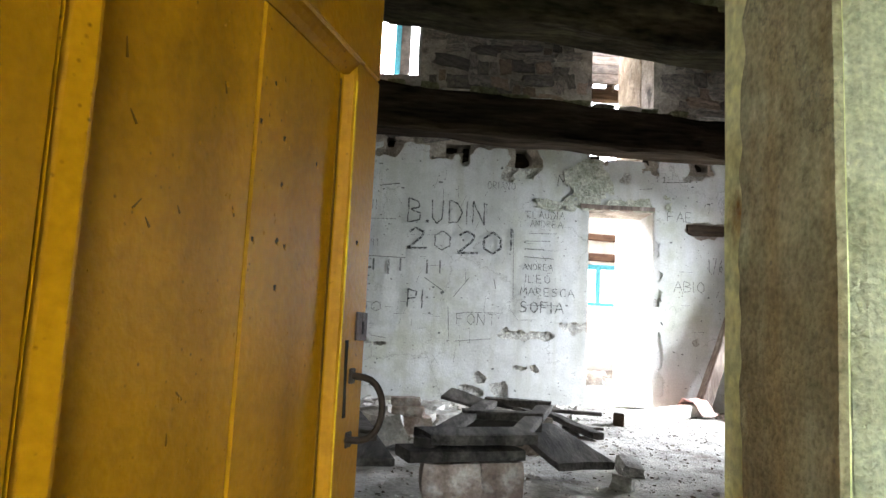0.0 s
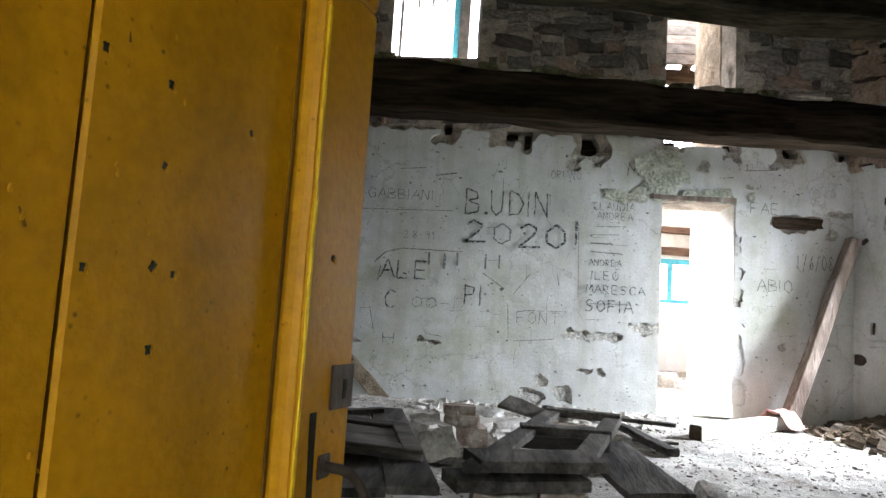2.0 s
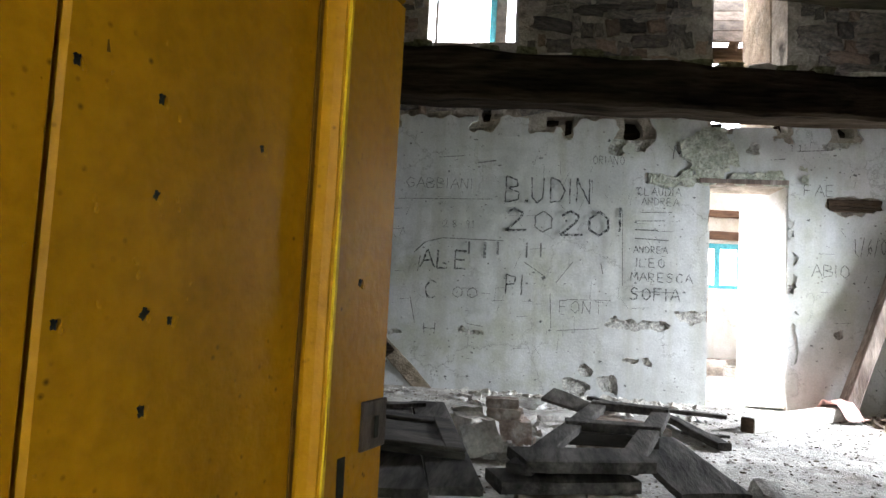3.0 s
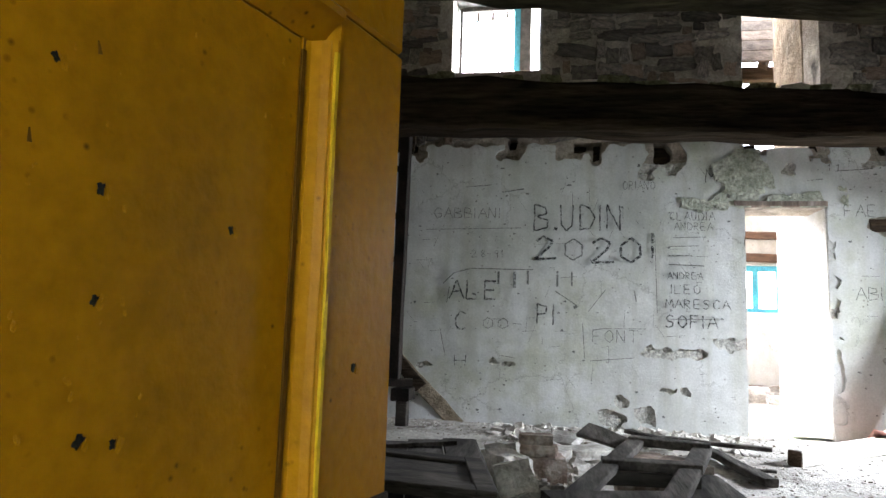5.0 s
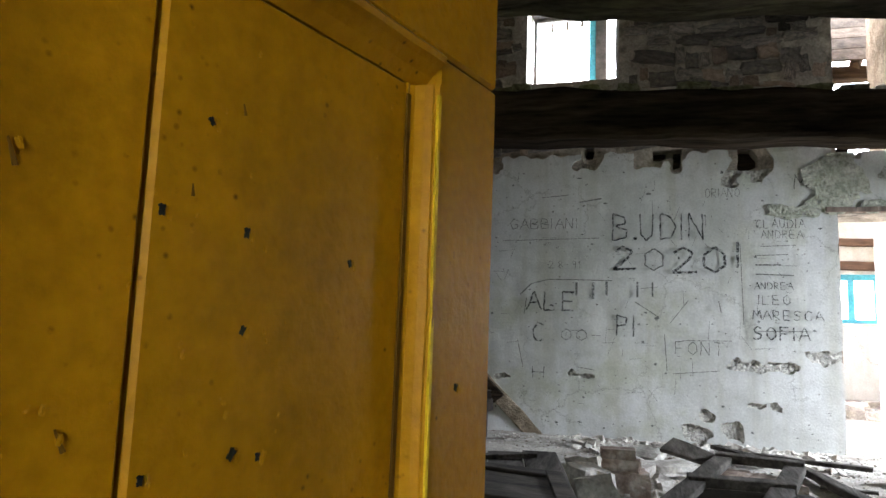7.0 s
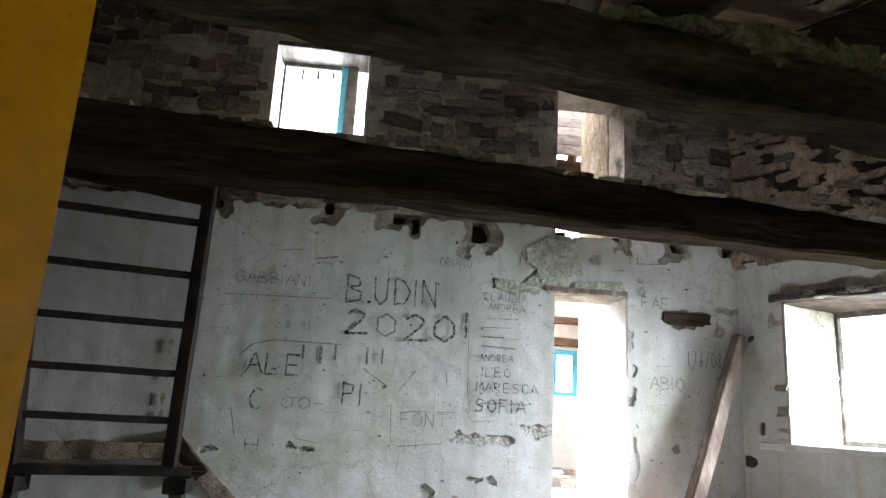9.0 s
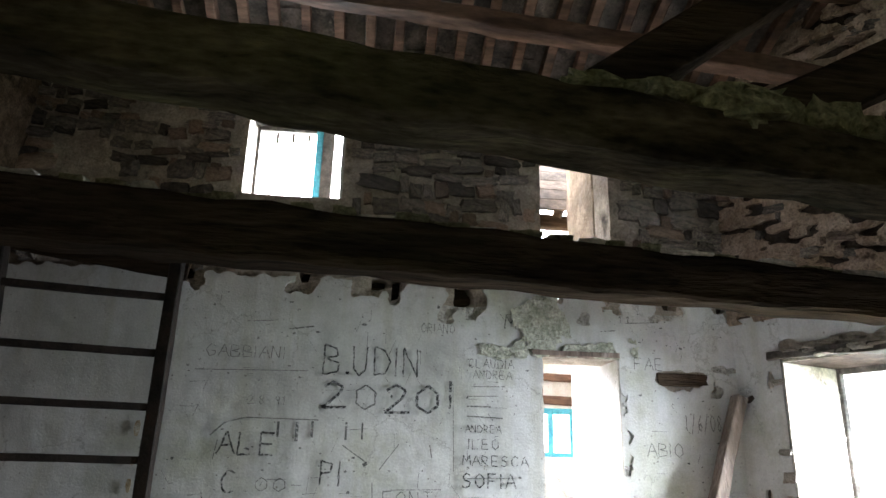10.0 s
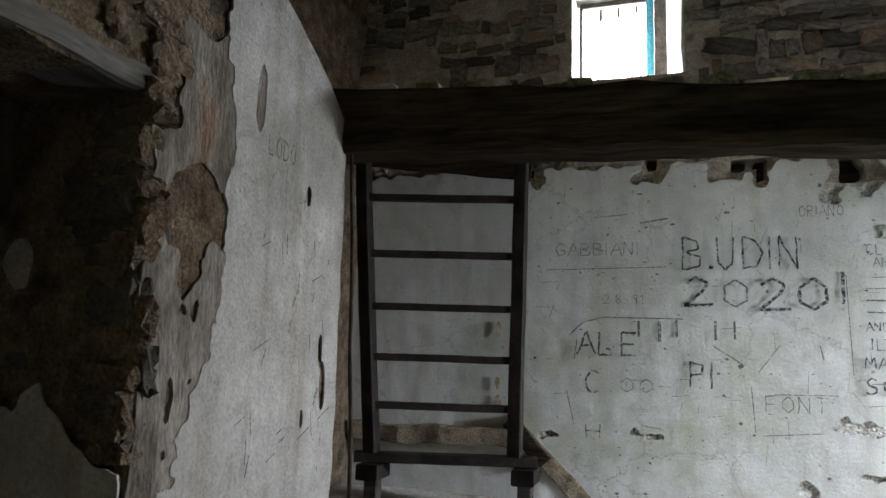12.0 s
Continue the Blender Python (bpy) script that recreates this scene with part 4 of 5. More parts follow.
part("board", rough_bar((0.6, 4.3, 0.2), (0.76, 3.58, 0.11), 0.3, 0.04, 12, 0.01, 13), FRAMEWOOD, e)
for k, (p, q, w, h) in enumerate((((1.0, 6.05, 0.09), (1.22, 5.15, 0.05), 0.09, 0.05), ((0.75, 6.4, 0.1), (1.5, 6.15, 0.1), 0.06, 0.03), ((0.5, 6.5, 0.13), (0.85, 6.1, 0.1), 0.07, 0.03), ((1.05, 5.6, 0.05), (1.35, 5.5, 0.05), 0.05, 0.02))):
    e = thing("loose_board", pose(0, 0, 0), "split dark board lying on the dusty floor", "board", "loose boards")
    part("board", rough_bar(p, q, w, h, 12, 0.012, k + 3), FRAMEWOOD, e)

# dark panelled boards at the foot of the ladder
def panel_board(at, w, h, label):
    e = thing("wooden_panel", at, label, "panel", "dark panels")
    part("panel", box_bm((-w / 2, -h / 2, -0.015), (w / 2, h / 2, 0.015), 0.004), DARKPANEL, e)
    for n, lo, hi in (("stile", (-w / 2, -h / 2, 0.016), (-w / 2 + .09, h / 2, 0.035)), ("stile", (w / 2 - .09, -h / 2, 0.016), (w / 2, h / 2, 0.035)),
                      ("rail", (-w / 2 + .09, -h / 2, 0.016), (w / 2 - .09, -h / 2 + .1, 0.035)), ("rail", (-w / 2 + .09, h / 2 - .1, 0.016), (w / 2 - .09, h / 2, 0.035))):
        part(n, box_bm(lo, hi, 0.004), DARKPANEL, e)
    return e


panel_board(pose(-0.64, 3.74, 0.25, 2, 5, 13), 0.6, 0.62, "dark panelled shutter with raised battens lying on boards")
e = thing("wooden_panel", pose(0, 0, 0), "dark wide plank panel lying on rubble below the ladder", "panel", "dark panels")
for k in range(3):
    off = Vector((-0.98, -0.2, -0.06)) * (0.11 + k * 0.205)
    part("plank", rough_bar(Vector((-0.53, 4.87, 0.235)) + off, Vector((-0.17, 3.15, 0.175)) + off, 0.2, 0.035, 14, 0.006, k + 4), FRAMEWOOD, e)
part("batten", rough_bar((-0.62, 4.62, 0.262), (-1.05, 4.52, 0.23), 0.07, 0.025, 6, 0.004, 9), FRAMEWOOD, e)

# ---------- brick stack and rubble ----------
for k, (c, s, rz) in enumerate((((-0.13, 4.98, 0.075), (0.25, 0.24, 0.16), 10), ((-0.16, 4.98, 0.185), (0.22, 0.13, 0.07), -6), ((-0.18, 4.98, 0.25), (0.2, 0.12, 0.06), 4))):
    ob = finish("brick", stone_bm(s, k + 41, 0.05), BRICK)
    ob.matrix_world = pose(*c, 0, 0, rz)
    tagged(ob, "mortar-caked brick stacked on the rubble", "brick", "brick stack")
for k, (c, s) in enumerate((((-0.28, 4.6, 0.08), (0.26, 0.22, 0.18)), ((-0.36, 4.9, 0.09), (0.24, 0.18, 0.17)), ((-0.38, 5.15, 0.1), (0.2, 0.18, 0.18)), ((-0.1, 5.4, 0.08), (0.22, 0.2, 0.14)), ((1.1, 4.0, 0.04), (0.17, 0.12, 0.08)),
                            ((0.95, 3.6, 0.03), (0.12, 0.1, 0.07)), ((3.0, 6.5, 0.12), (0.22, 0.14, 0.06)), ((0.15, 5.6, 0.09), (0.3, 0.18, 0.06)), ((0.0, 6.0, 0.09), (0.2, 0.2, 0.07)))):
    ob = finish("stone", stone_bm(s, k + 51, 0.14), RUBBLE)
    ob.matrix_world = pose(*c, random.uniform(-15, 15), random.uniform(-15, 15), random.uniform(0, 180))
    tagged(ob, "rough broken masonry lump on the floor", "stone", "floor rubble")


def chips(name, n, area, sizes, mat, label, flat=0.4, dense=None):
    bm = bmesh.new()
    for k in range(n):
        x, y = random.uniform(*area[:2]), random.uniform(*area[2:])
        if dense and random.random() > dense(x, y):
            continue
        s = random.uniform(*sizes) * random.choice((0.6, 1, 1, 1.5))
        m = Matrix.Translation((x, y, floor_z(x, y) + s * flat * 0.25)) @ Euler((random.uniform(-.5, .5), random.uniform(-.5, .5), random.uniform(0, 6))).to_matrix().to_4x4() @ Matrix.Diagonal((s, s * random.uniform(.5, 1), s * flat, 1))
        vs = bmesh.ops.create_cube(bm, size=1, matrix=m)["verts"]
        for v in vs:
            v.co += Vector((random.uniform(-1, 1), random.uniform(-1, 1), random.uniform(-.4, .4))) * s * 0.16
    return tagged(finish(name, bm, mat), label, "debris", "", "stuff")


chips("floor_debris", 5200, (-1.6, 4.0, 2.4, 6.98), (0.006, 0.02), RUBBLE, "small chips of plaster and stone over the floor",
      dense=lambda x, y: 0.35 + 0.65 * max(0, noise.noise(Vector((x, y, 4))) + 0.3) + (0.5 if y > 6.4 and x < 1.5 else 0))
chips("floor_flakes", 260, (-1.2, 3.6, 2.6, 6.9), (0.025, 0.065), RUBBLE, "flat flakes of fallen plaster", 0.16, lambda x, y: 0.25 + (0.6 if y > 6.2 and x < 1.4 else 0))
chips("leaf_litter", 1500, (2.7, 4.2, 5.5, 6.9), (0.03, 0.09), LEAFDIRT, "heap of dry leaves and dirt in the corner", 0.35,
      lambda x, y: 1.4 * max(0, 1 - math.hypot((x - 3.45) / 0.85, (y - 6.3) / 0.9)))
chips("floor_dirt", 2600, (-1.6, 4.0, 2.4, 6.98), (0.004, 0.014), LEAFDIRT, "dark crumbs of earth and wood on the floor", 0.4)
chips("wall_foot_debris", 420, (-0.6, 1.5, 6.1, 6.97), (0.02, 0.07), RUBBLE, "fallen plaster and stone along the wall foot", 0.4, lambda x, y: (y - 5.9) * 0.9)
chips("heap_debris", 260, (-0.55, 0.15, 4.5, 5.6), (0.03, 0.09), RUBBLE, "broken plaster heaped round the bricks", 0.5)


# ---------- the yellow entrance door ----------
EDGE, DU = Vector((-0.178, 1.212, 0)), Vector((-0.268, -0.963, 0)).normalized()
DN = Vector((0.963, -0.268, 0)).normalized()
MD = Matrix.Translation(EDGE) @ Matrix(((DU.x, DN.x, 0, 0), (DU.y, DN.y, 0, 0), (0, 0, 1, 0), (0, 0, 0, 1)))
DB, DT, PT = -0.36, 1.6, 1.12
door = thing("door_1", MD, "yellow painted wooden entrance door standing open", "door", kind="structure")


def plane_board(lo, hi, name, mat=YELLOW, bevel=0.003, label=""):
    bm = box_bm(lo, hi, bevel)
    return part(name, bm, mat, door, label)


plane_board((0.0, -0.042, DB), (0.105, 0.0, PT + 0.03), "stile")
plane_board((0.0, -0.042, PT + 0.032), (0.30, 0.0, DT), "rail")
plane_board((0.302, -0.042, PT + 0.032), (0.80, 0.001, DT), "rail")
plane_board((0.67, -0.042, DB), (0.80, 0.0, PT + 0.03), "stile")
plane_board((0.129, -0.036, DB), (0.3605, -0.016, PT), "plank")
plane_board((0.3625, -0.036, DB), (0.632, -0.017, PT), "plank")


def moulding(p, q, side, name):
    """Sloped bead between the frame and the sunk panel; side points to the panel."""
    bm = bmesh.new()
    p, q, side = Vector(p), Vector(q), Vector(side)
    if side.x > 0:
        prof = ((0.0, 0.0), (0.0, 0.003), (0.003, 0.006), (0.007, 0.0062), (0.0095, 0.003), (0.0085, 0.0005), (0.0115, -0.006), (0.0135, -0.0145), (0.017, -0.0175), (0.0225, -0.0155), (0.0225, -0.03), (0.0, -0.03))
    elif side.x < 0:
        prof = ((0.0, 0.0), (0.001, -0.005), (0.005, -0.006), (0.01, -0.002), (0.02, 0.002), (0.029, 0.0055), (0.033, 0.005), (0.0355, 0.001), (0.036, -0.0165), (0.037, -0.03), (0.0, -0.03))
    else:
        prof = ((0.0, 0.0), (0.0, 0.003), (0.005, 0.008), (0.01, 0.006), (0.013, 0.001), (0.02, -0.008), (0.03, -0.0165), (0.03, -0.03), (0.0, -0.03))
    rings = []
    segs = 24
    for i in range(segs + 1):
        c = p.lerp(q, i / segs)
        rings.append([bm.verts.new(c + side * a + Vector((0, b + 0.0012 * noise.noise(c * 30 + Vector((a * 50, 0, 0))), 0))) for a, b in prof])
    n = len(prof)
    for a, b in zip(rings, rings[1:]):
        for j in range(n):
            bm.faces.new((a[j], a[(j + 1) % n], b[(j + 1) % n], b[j]))
    bm.faces.new(rings[0])
    bm.faces.new(rings[-1][::-1])
    return part(name, bm, YELLOW, door)


moulding((0.106, 0, DB), (0.106, 0, PT), (1, 0, 0), "moulding")
moulding((0.669, 0, DB), (0.669, 0, PT), (-1, 0, 0), "moulding")
moulding((0.106, 0, PT + 0.03), (0.669, 0, PT + 0.03), (0, 0, -1), "moulding")
# highlights along the raised edges, put in as strips of brighter yellow
for u, d, w, h in ((0.1125, 0.0052, 0.0042, 0.003), (0.637, 0.0042, 0.0025, 0.002)):
    part("worn_edge", rough_bar((u, d, DB + 0.01), (u, d, PT - 0.01), w, h, 90, 0.0016, u, up=(0, 1, 0)), YELLOW_EDGE, door, "bright yellow strip for the highlight on the raised edge")
# narrow dark amber strip laid along the groove
part("groove", rough_bar((0.1275, -0.0152, DB + 0.01), (0.1275, -0.0152, PT - 0.01), 0.005, 0.002, 60, 0.0016, 3, up=(0, 1, 0)), GROOVE, door, "dark amber strip along the groove beside the moulding")
lock = part("lock_plate", box_bm((0.002, 0.001, 0.715), (0.049, 0.004, 0.76), 0.001), BLACKIRON, door, "black iron lock plate")
part("keyhole", box_bm((0.02, 0.0045, 0.725), (0.027, 0.0055, 0.745), 0), HOLE, lock)
hb = bmesh.new()
pts = []
for k in range(15):
    a = math.pi * k / 14
    pts.append(Vector((0.05 + 0.008 * k / 14, 0.055 * math.sin(a) ** 0.6 if 0 < k < 14 else 0.0, 0.613 + 0.048 * math.cos(a))))
prev = None
for k, c in enumerate(pts):
    tdir = (pts[min(k + 1, 14)] - pts[max(k - 1, 0)]).normalized()
    sx = Vector((1, 0, 0))
    sy = tdir.cross(sx).normalized()
    ring = [hb.verts.new(c + sx * math.cos(g) * 0.0055 + sy * math.sin(g) * 0.0055) for g in [i * math.pi / 4 for i in range(8)]]
    if prev:
        for j in range(8):
            hb.faces.new((prev[j], prev[(j + 1) % 8], ring[(j + 1) % 8], ring[j]))
    prev = ring
handle = part("handle", hb, BLACKIRON, door, "bent black iron handle", True)
for z in (0.661, 0.565):
    part("rosette", box_bm((0.04, 0.0005, z - 0.012), (0.064, 0.004, z + 0.012), 0.002), BLACKIRON, handle)
# splintered wood at the lock
part("splinter", rough_bar((0.075, 0.0, 0.715), (0.07, 0.0, 0.6), 0.012, 0.006, 8, 0.005, 2, up=(0, 1, 0)), HOLE, door, "dark splintered gouge")
random.seed(11)
nail_bm = stone_bm((0.0055, 0.004, 0.0085), 3, 0.34, 3)
nail_me = bpy.data.meshes.new("nail_hole")
nail_bm.to_mesh(nail_me)
nail_bm.free()
nail_me.materials.append(HOLE)
chip_bm = stone_bm((0.0042, 0.0032, 0.008), 5, 0.36, 3)
chip_me = bpy.data.meshes.new("paint_chip")
chip_bm.to_mesh(chip_me)
chip_bm.free()
chip_me.materials.append(YELLOW)
NAILS = ((0.352, 0.972), (0.292, 0.968), (0.351, 0.831), (0.292, 0.837), (0.193, 0.96), (0.324, 1.029), (0.288, 0.779), (0.271, 0.833), (0.29, 0.909), (0.063, 0.867))
DENTS = ((0.276, 0.96), (0.272, 0.909), (0.291, 1.082), (0.301, 0.868), (0.324, 0.842), (0.333, 0.9), (0.411, 0.871), (0.404, 0.87), (0.395, 0.856), (0.427, 0.989), (0.255, 0.857), (0.15, 1.092),
         (0.331, 0.895), (0.27, 0.903), (0.298, 0.86), (0.166, 1.046), (0.463, 0.656), (0.438, 0.743), (0.476, 0.614), (0.439, 0.595), (0.372, 0.72), (0.353, 0.754), (0.467, 0.913), (0.498, 0.836))
SCRATCHES = ((0.566, 0.908, 40, 0.024), (0.55, 0.834, -45, 0.026), (0.534, 0.82, 40, 0.018), (0.583, 0.965, 10, 0.03), (0.3, 1.043, 15, 0.012), (0.273, 0.983, 10, 0.016), (0.333, 0.987, 5, 0.012),
             (0.463, 0.66, 50, 0.022), (0.395, 0.856, 25, 0.02), (0.43, 0.985, 20, 0.022), (0.49, 0.84, 30, 0.014), (0.476, 0.62, 5, 0.02))
for k in range(90):
    known = NAILS + DENTS
    u, z = known[k] if k < len(known) else (random.uniform(0.14, 0.62), random.uniform(0.45, 1.11))
    hole = k < len(NAILS)
    n_ob = new("nail_hole" if hole else "paint_chip", nail_me if hole else chip_me)
    n_ob.parent = door
    s = random.uniform(0.55, 0.85) if hole else random.uniform(0.35, 0.6) if k < len(known) else random.uniform(0.15, 0.35)
    n_ob.matrix_basis = pose(u, (0.0005 if u < 0.105 else -0.016), z, 0, random.uniform(-40, 40), 0) @ Matrix.Diagonal((s, s, s, 1))
    if hole:
        n_ob = new("paint_chip", chip_me)
        n_ob.parent = door
        n_ob.matrix_basis = pose(u - 0.0045, (0.0005 if u < 0.105 else -0.0165), z - 0.001, 0, random.uniform(-20, 20), 0) @ Matrix.Diagonal((0.8, 0.8, 0.9, 1))
for k, (u, z, a, ln) in enumerate(SCRATCHES):
    ln *= 0.6
    c, q = math.cos(math.radians(a)), math.sin(math.radians(a))
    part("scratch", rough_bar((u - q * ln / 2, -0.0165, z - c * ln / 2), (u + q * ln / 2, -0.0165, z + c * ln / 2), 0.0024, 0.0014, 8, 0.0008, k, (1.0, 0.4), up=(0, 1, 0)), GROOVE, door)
# flakes of paint lifted beside the plank joint
for k in range(70):
    s = random.uniform(0.2, 0.7)
    n_ob = new("paint_chip", chip_me)
    n_ob.parent = door
    u = random.choice((0.364, 0.345, 0.33, 0.2, 0.17, 0.15)) + random.uniform(-0.012, 0.012)
    n_ob.matrix_basis = pose(u, -0.0165, random.uniform(0.45, 1.1), 0, random.uniform(-60, 60), 0) @ Matrix.Diagonal((s * 0.7, s * 0.6, s * 0.7, 1))
random.seed(5)

# ---------- charcoal writing on the plaster ----------
GLYPH = {
    "A": "0,0 .4,1 .8,0|.15,.4 .65,.4", "B": "0,0 0,1 .55,.9 .6,.65 .1,.52 .7,.4 .65,.1 0,0", "C": ".7,.85 .35,1 .05,.6 .1,.2 .4,0 .7,.12", "D": "0,0 0,1 .5,.85 .7,.5 .5,.1 0,0",
    "E": ".6,1 0,1 0,0 .6,0|0,.5 .5,.5", "F": ".6,1 0,1 0,0|0,.5 .5,.5", "G": ".7,.85 .3,1 0,.5 .3,0 .7,.15 .7,.45 .4,.45", "H": "0,0 0,1|.6,0 .6,1|0,.5 .6,.5", "I": "0,0 0,1",
    "L": "0,1 0,0 .55,0", "M": "0,0 .1,1 .4,.4 .7,1 .8,0", "N": "0,0 0,1 .6,0 .6,1", "O": ".35,1 .05,.7 .05,.25 .35,0 .65,.25 .65,.7 .35,1", "P": "0,0 0,1 .55,.85 .5,.55 0,.5", "R": "0,0 0,1 .55,.85 .5,.55 0,.5 .6,0",
    "S": ".6,.85 .3,1 .05,.8 .15,.55 .55,.4 .55,.15 .25,0 0,.12", "T": "0,1 .7,1|.35,1 .35,0", "U": "0,1 .05,.2 .3,0 .55,.2 .6,1", "0": ".35,1 .05,.7 .05,.25 .35,0 .65,.25 .65,.7 .35,1", "1": "0,.75 .2,1 .2,0",
    "2": ".05,.75 .3,1 .6,.8 .5,.5 0,.02 .75,0", "6": ".5,1 .1,.5 .1,.15 .4,0 .6,.25 .4,.5 .12,.35", "8": ".35,.5 .1,.75 .35,1 .6,.75 .35,.5 .08,.25 .35,0 .65,.25 .35,.5", "9": ".55,.6 .3,.45 .1,.7 .3,1 .55,.8 .5,0",
    "/": "0,-.2 .5,1.1", ".": "0,0 .22,.08 .05,.1 .2,.0", "!": ".1,1.2 .08,.2|.08,0 .1,.04", "-": "0,.5 .5,.5"}


def scrawl(text, x, z, height, width, stroke, mat, label, at=None, slant=0.0):
    """Hand-drawn strokes lying on the wall; at maps (u, v) to a place."""
    at = at or (lambda u, v: Vector((u, FW - 0.012, v)))
    bm = bmesh.new()
    total = sum(0.35 if c in " .I!" else 0.95 for c in text)
    unit = width / total
    cx = x
    for n, ch in enumerate(text):
        for line in GLYPH.get(ch, "").split("|"):
            if not line:
                continue
            pts = [tuple(map(float, q.split(","))) for q in line.split()]
            dense = []
            for (a, b), (c, d) in zip(pts, pts[1:]):
                k = max(2, int(math.hypot(c - a, d - b) * 7))
                dense += [(a + (c - a) * i / k, b + (d - b) * i / k) for i in range(k)]
            dense.append(pts[-1])
            left = []
            for i, (a, b) in enumerate(dense):
                j = 0.05
                a += j * noise.noise(Vector((a * 3, b * 3, n * 7.1 + x)))
                b += j * noise.noise(Vector((a * 3 + 9, b * 3, n * 3.3 + z)))
                left.append((cx + a * unit + slant * b * height, z + b * height))
            for i in range(len(left) - 1):
                (u0, v0), (u1, v1) = left[i], left[i + 1]
                ln = math.hypot(u1 - u0, v1 - v0) or 1
                w = stroke * (0.7 + 0.6 * abs(noise.noise(Vector((u0 * 20, v0 * 20, 1)))))
                px, pz = -(v1 - v0) / ln * w / 2, (u1 - u0) / ln * w / 2
                q = [at(u0 + px, v0 + pz), at(u1 + px, v1 + pz), at(u1 - px, v1 - pz), at(u0 - px, v0 - pz)]
                bm.faces.new([bm.verts.new(p) for p in q])
        cx += unit * (0.35 if ch in " .I!" else 0.95)
    ob = finish("wall_writing", bm, mat)
    return tagged(ob, label, "graffiti", "wall writing", "structure")


DARKTXT, FAINTTXT = "charcoal letters scrawled on the white plaster", "faint scratched letters on the white plaster"
scrawl("B.UDIN", -0.3, 1.84, 0.24, 0.84, 0.016, CHARCOAL, DARKTXT)
DATETXT = "large charcoal date scrawled on the white plaster"
scrawl("2", -0.29, 1.575, 0.21, 0.25, 0.026, CHARCOAL, DATETXT)
scrawl("0", -0.03, 1.565, 0.2, 0.25, 0.016, FAINT, DATETXT)
scrawl("20!", 0.22, 1.55, 0.225, 0.61, 0.027, CHARCOAL, DATETXT)
scrawl("GABBIANI", -1.25, 1.95, 0.1, 0.66, 0.007, FAINT, FAINTTXT)
scrawl("ALE", -1.08, 1.19, 0.17, 0.5, 0.018, CHARCOAL, DARKTXT)
scrawl("C", -1.02, 0.9, 0.17, 0.14, 0.018, CHARCOAL, DARKTXT)
scrawl("OO-", -0.76, 0.92, 0.1, 0.42, 0.008, FAINT, FAINTTXT)
scrawl("PI", -0.26, 0.97, 0.19, 0.2, 0.018, CHARCOAL, DARKTXT)
scrawl("H", -1.01, 0.57, 0.1, 0.16, 0.009, CHARCOAL, DARKTXT)
scrawl("CLAUDIA", 0.91, 1.94, 0.075, 0.4, 0.007, CHARCOAL, DARKTXT)
scrawl("ANDREA", 0.95, 1.85, 0.07, 0.34, 0.006, FAINT, FAINTTXT)
scrawl("ORIANO", 0.5, 2.22, 0.08, 0.3, 0.006, FAINT, FAINTTXT)
scrawl("ANDREA", 0.89, 1.41, 0.06, 0.31, 0.008, CHARCOAL, DARKTXT)
scrawl("ILEO", 0.92, 1.28, 0.08, 0.27, 0.009, CHARCOAL, DARKTXT)
scrawl("MARESCA", 0.87, 1.15, 0.08, 0.56, 0.009, CHARCOAL, DARKTXT)
scrawl("SOFIA", 0.87, 0.98, 0.11, 0.46, 0.013, CHARCOAL, DARKTXT)
scrawl("FONT", 0.24, 0.83, 0.11, 0.42, 0.008, FAINT, FAINTTXT)
scrawl("M", 1.22, 2.28, 0.12, 0.12, 0.009, CHARCOAL, DARKTXT)
scrawl("FAE", 2.36, 1.98, 0.1, 0.28, 0.008, FAINT, FAINTTXT)
scrawl("ABIO", 2.43, 1.26, 0.11, 0.34, 0.008, FAINT, FAINTTXT)
scrawl("1/6/08", 2.78, 1.48, 0.13, 0.34, 0.008, FAINT, FAINTTXT)
scrawl("2 8-91", -0.88, 1.58, 0.07, 0.34, 0.006, FAINT, FAINTTXT)
scrawl("11", 2.24, 2.38, 0.06, 0.14, 0.007, FAINT, FAINTTXT)
on_left = lambda u, v: Vector((LX + 0.011, u, v))
LEFTTXT = "letters scratched into the stained grey plaster"
scrawl("LODO", 4.29, 2.1, 0.1, 0.26, 0.007, CHARCOAL, LEFTTXT, on_left)
lb = bmesh.new()
for k in range(44):
    u0, v0 = 4.15 + 0.8 * rng.random(), 0.55 + 1.75 * rng.random()
    if abs(v0 - 2.15) < 0.12 and u0 < 4.6:
        continue
    a, ln, w = rng.choice((1.5, 1.6, 1.35, 1.75, 0.4, 1.1)), rng.uniform(0.03, 0.14), rng.uniform(0.003, 0.008)
    k2 = Vector((math.cos(a), math.sin(a)))
    p = Vector((-k2.y, k2.x)) * w / 2
    q0, q1 = Vector((u0, v0)), Vector((u0, v0)) + k2 * ln
    lb.faces.new([lb.verts.new((LX + 0.011, *c)) for c in (q0 + p, q1 + p, q1 - p, q0 - p)])
tagged(finish("wall_scratches", lb, CHARCOAL), "unreadable scratched strokes on the stained grey plaster", "graffiti", "", "structure")
bars = bmesh.new()
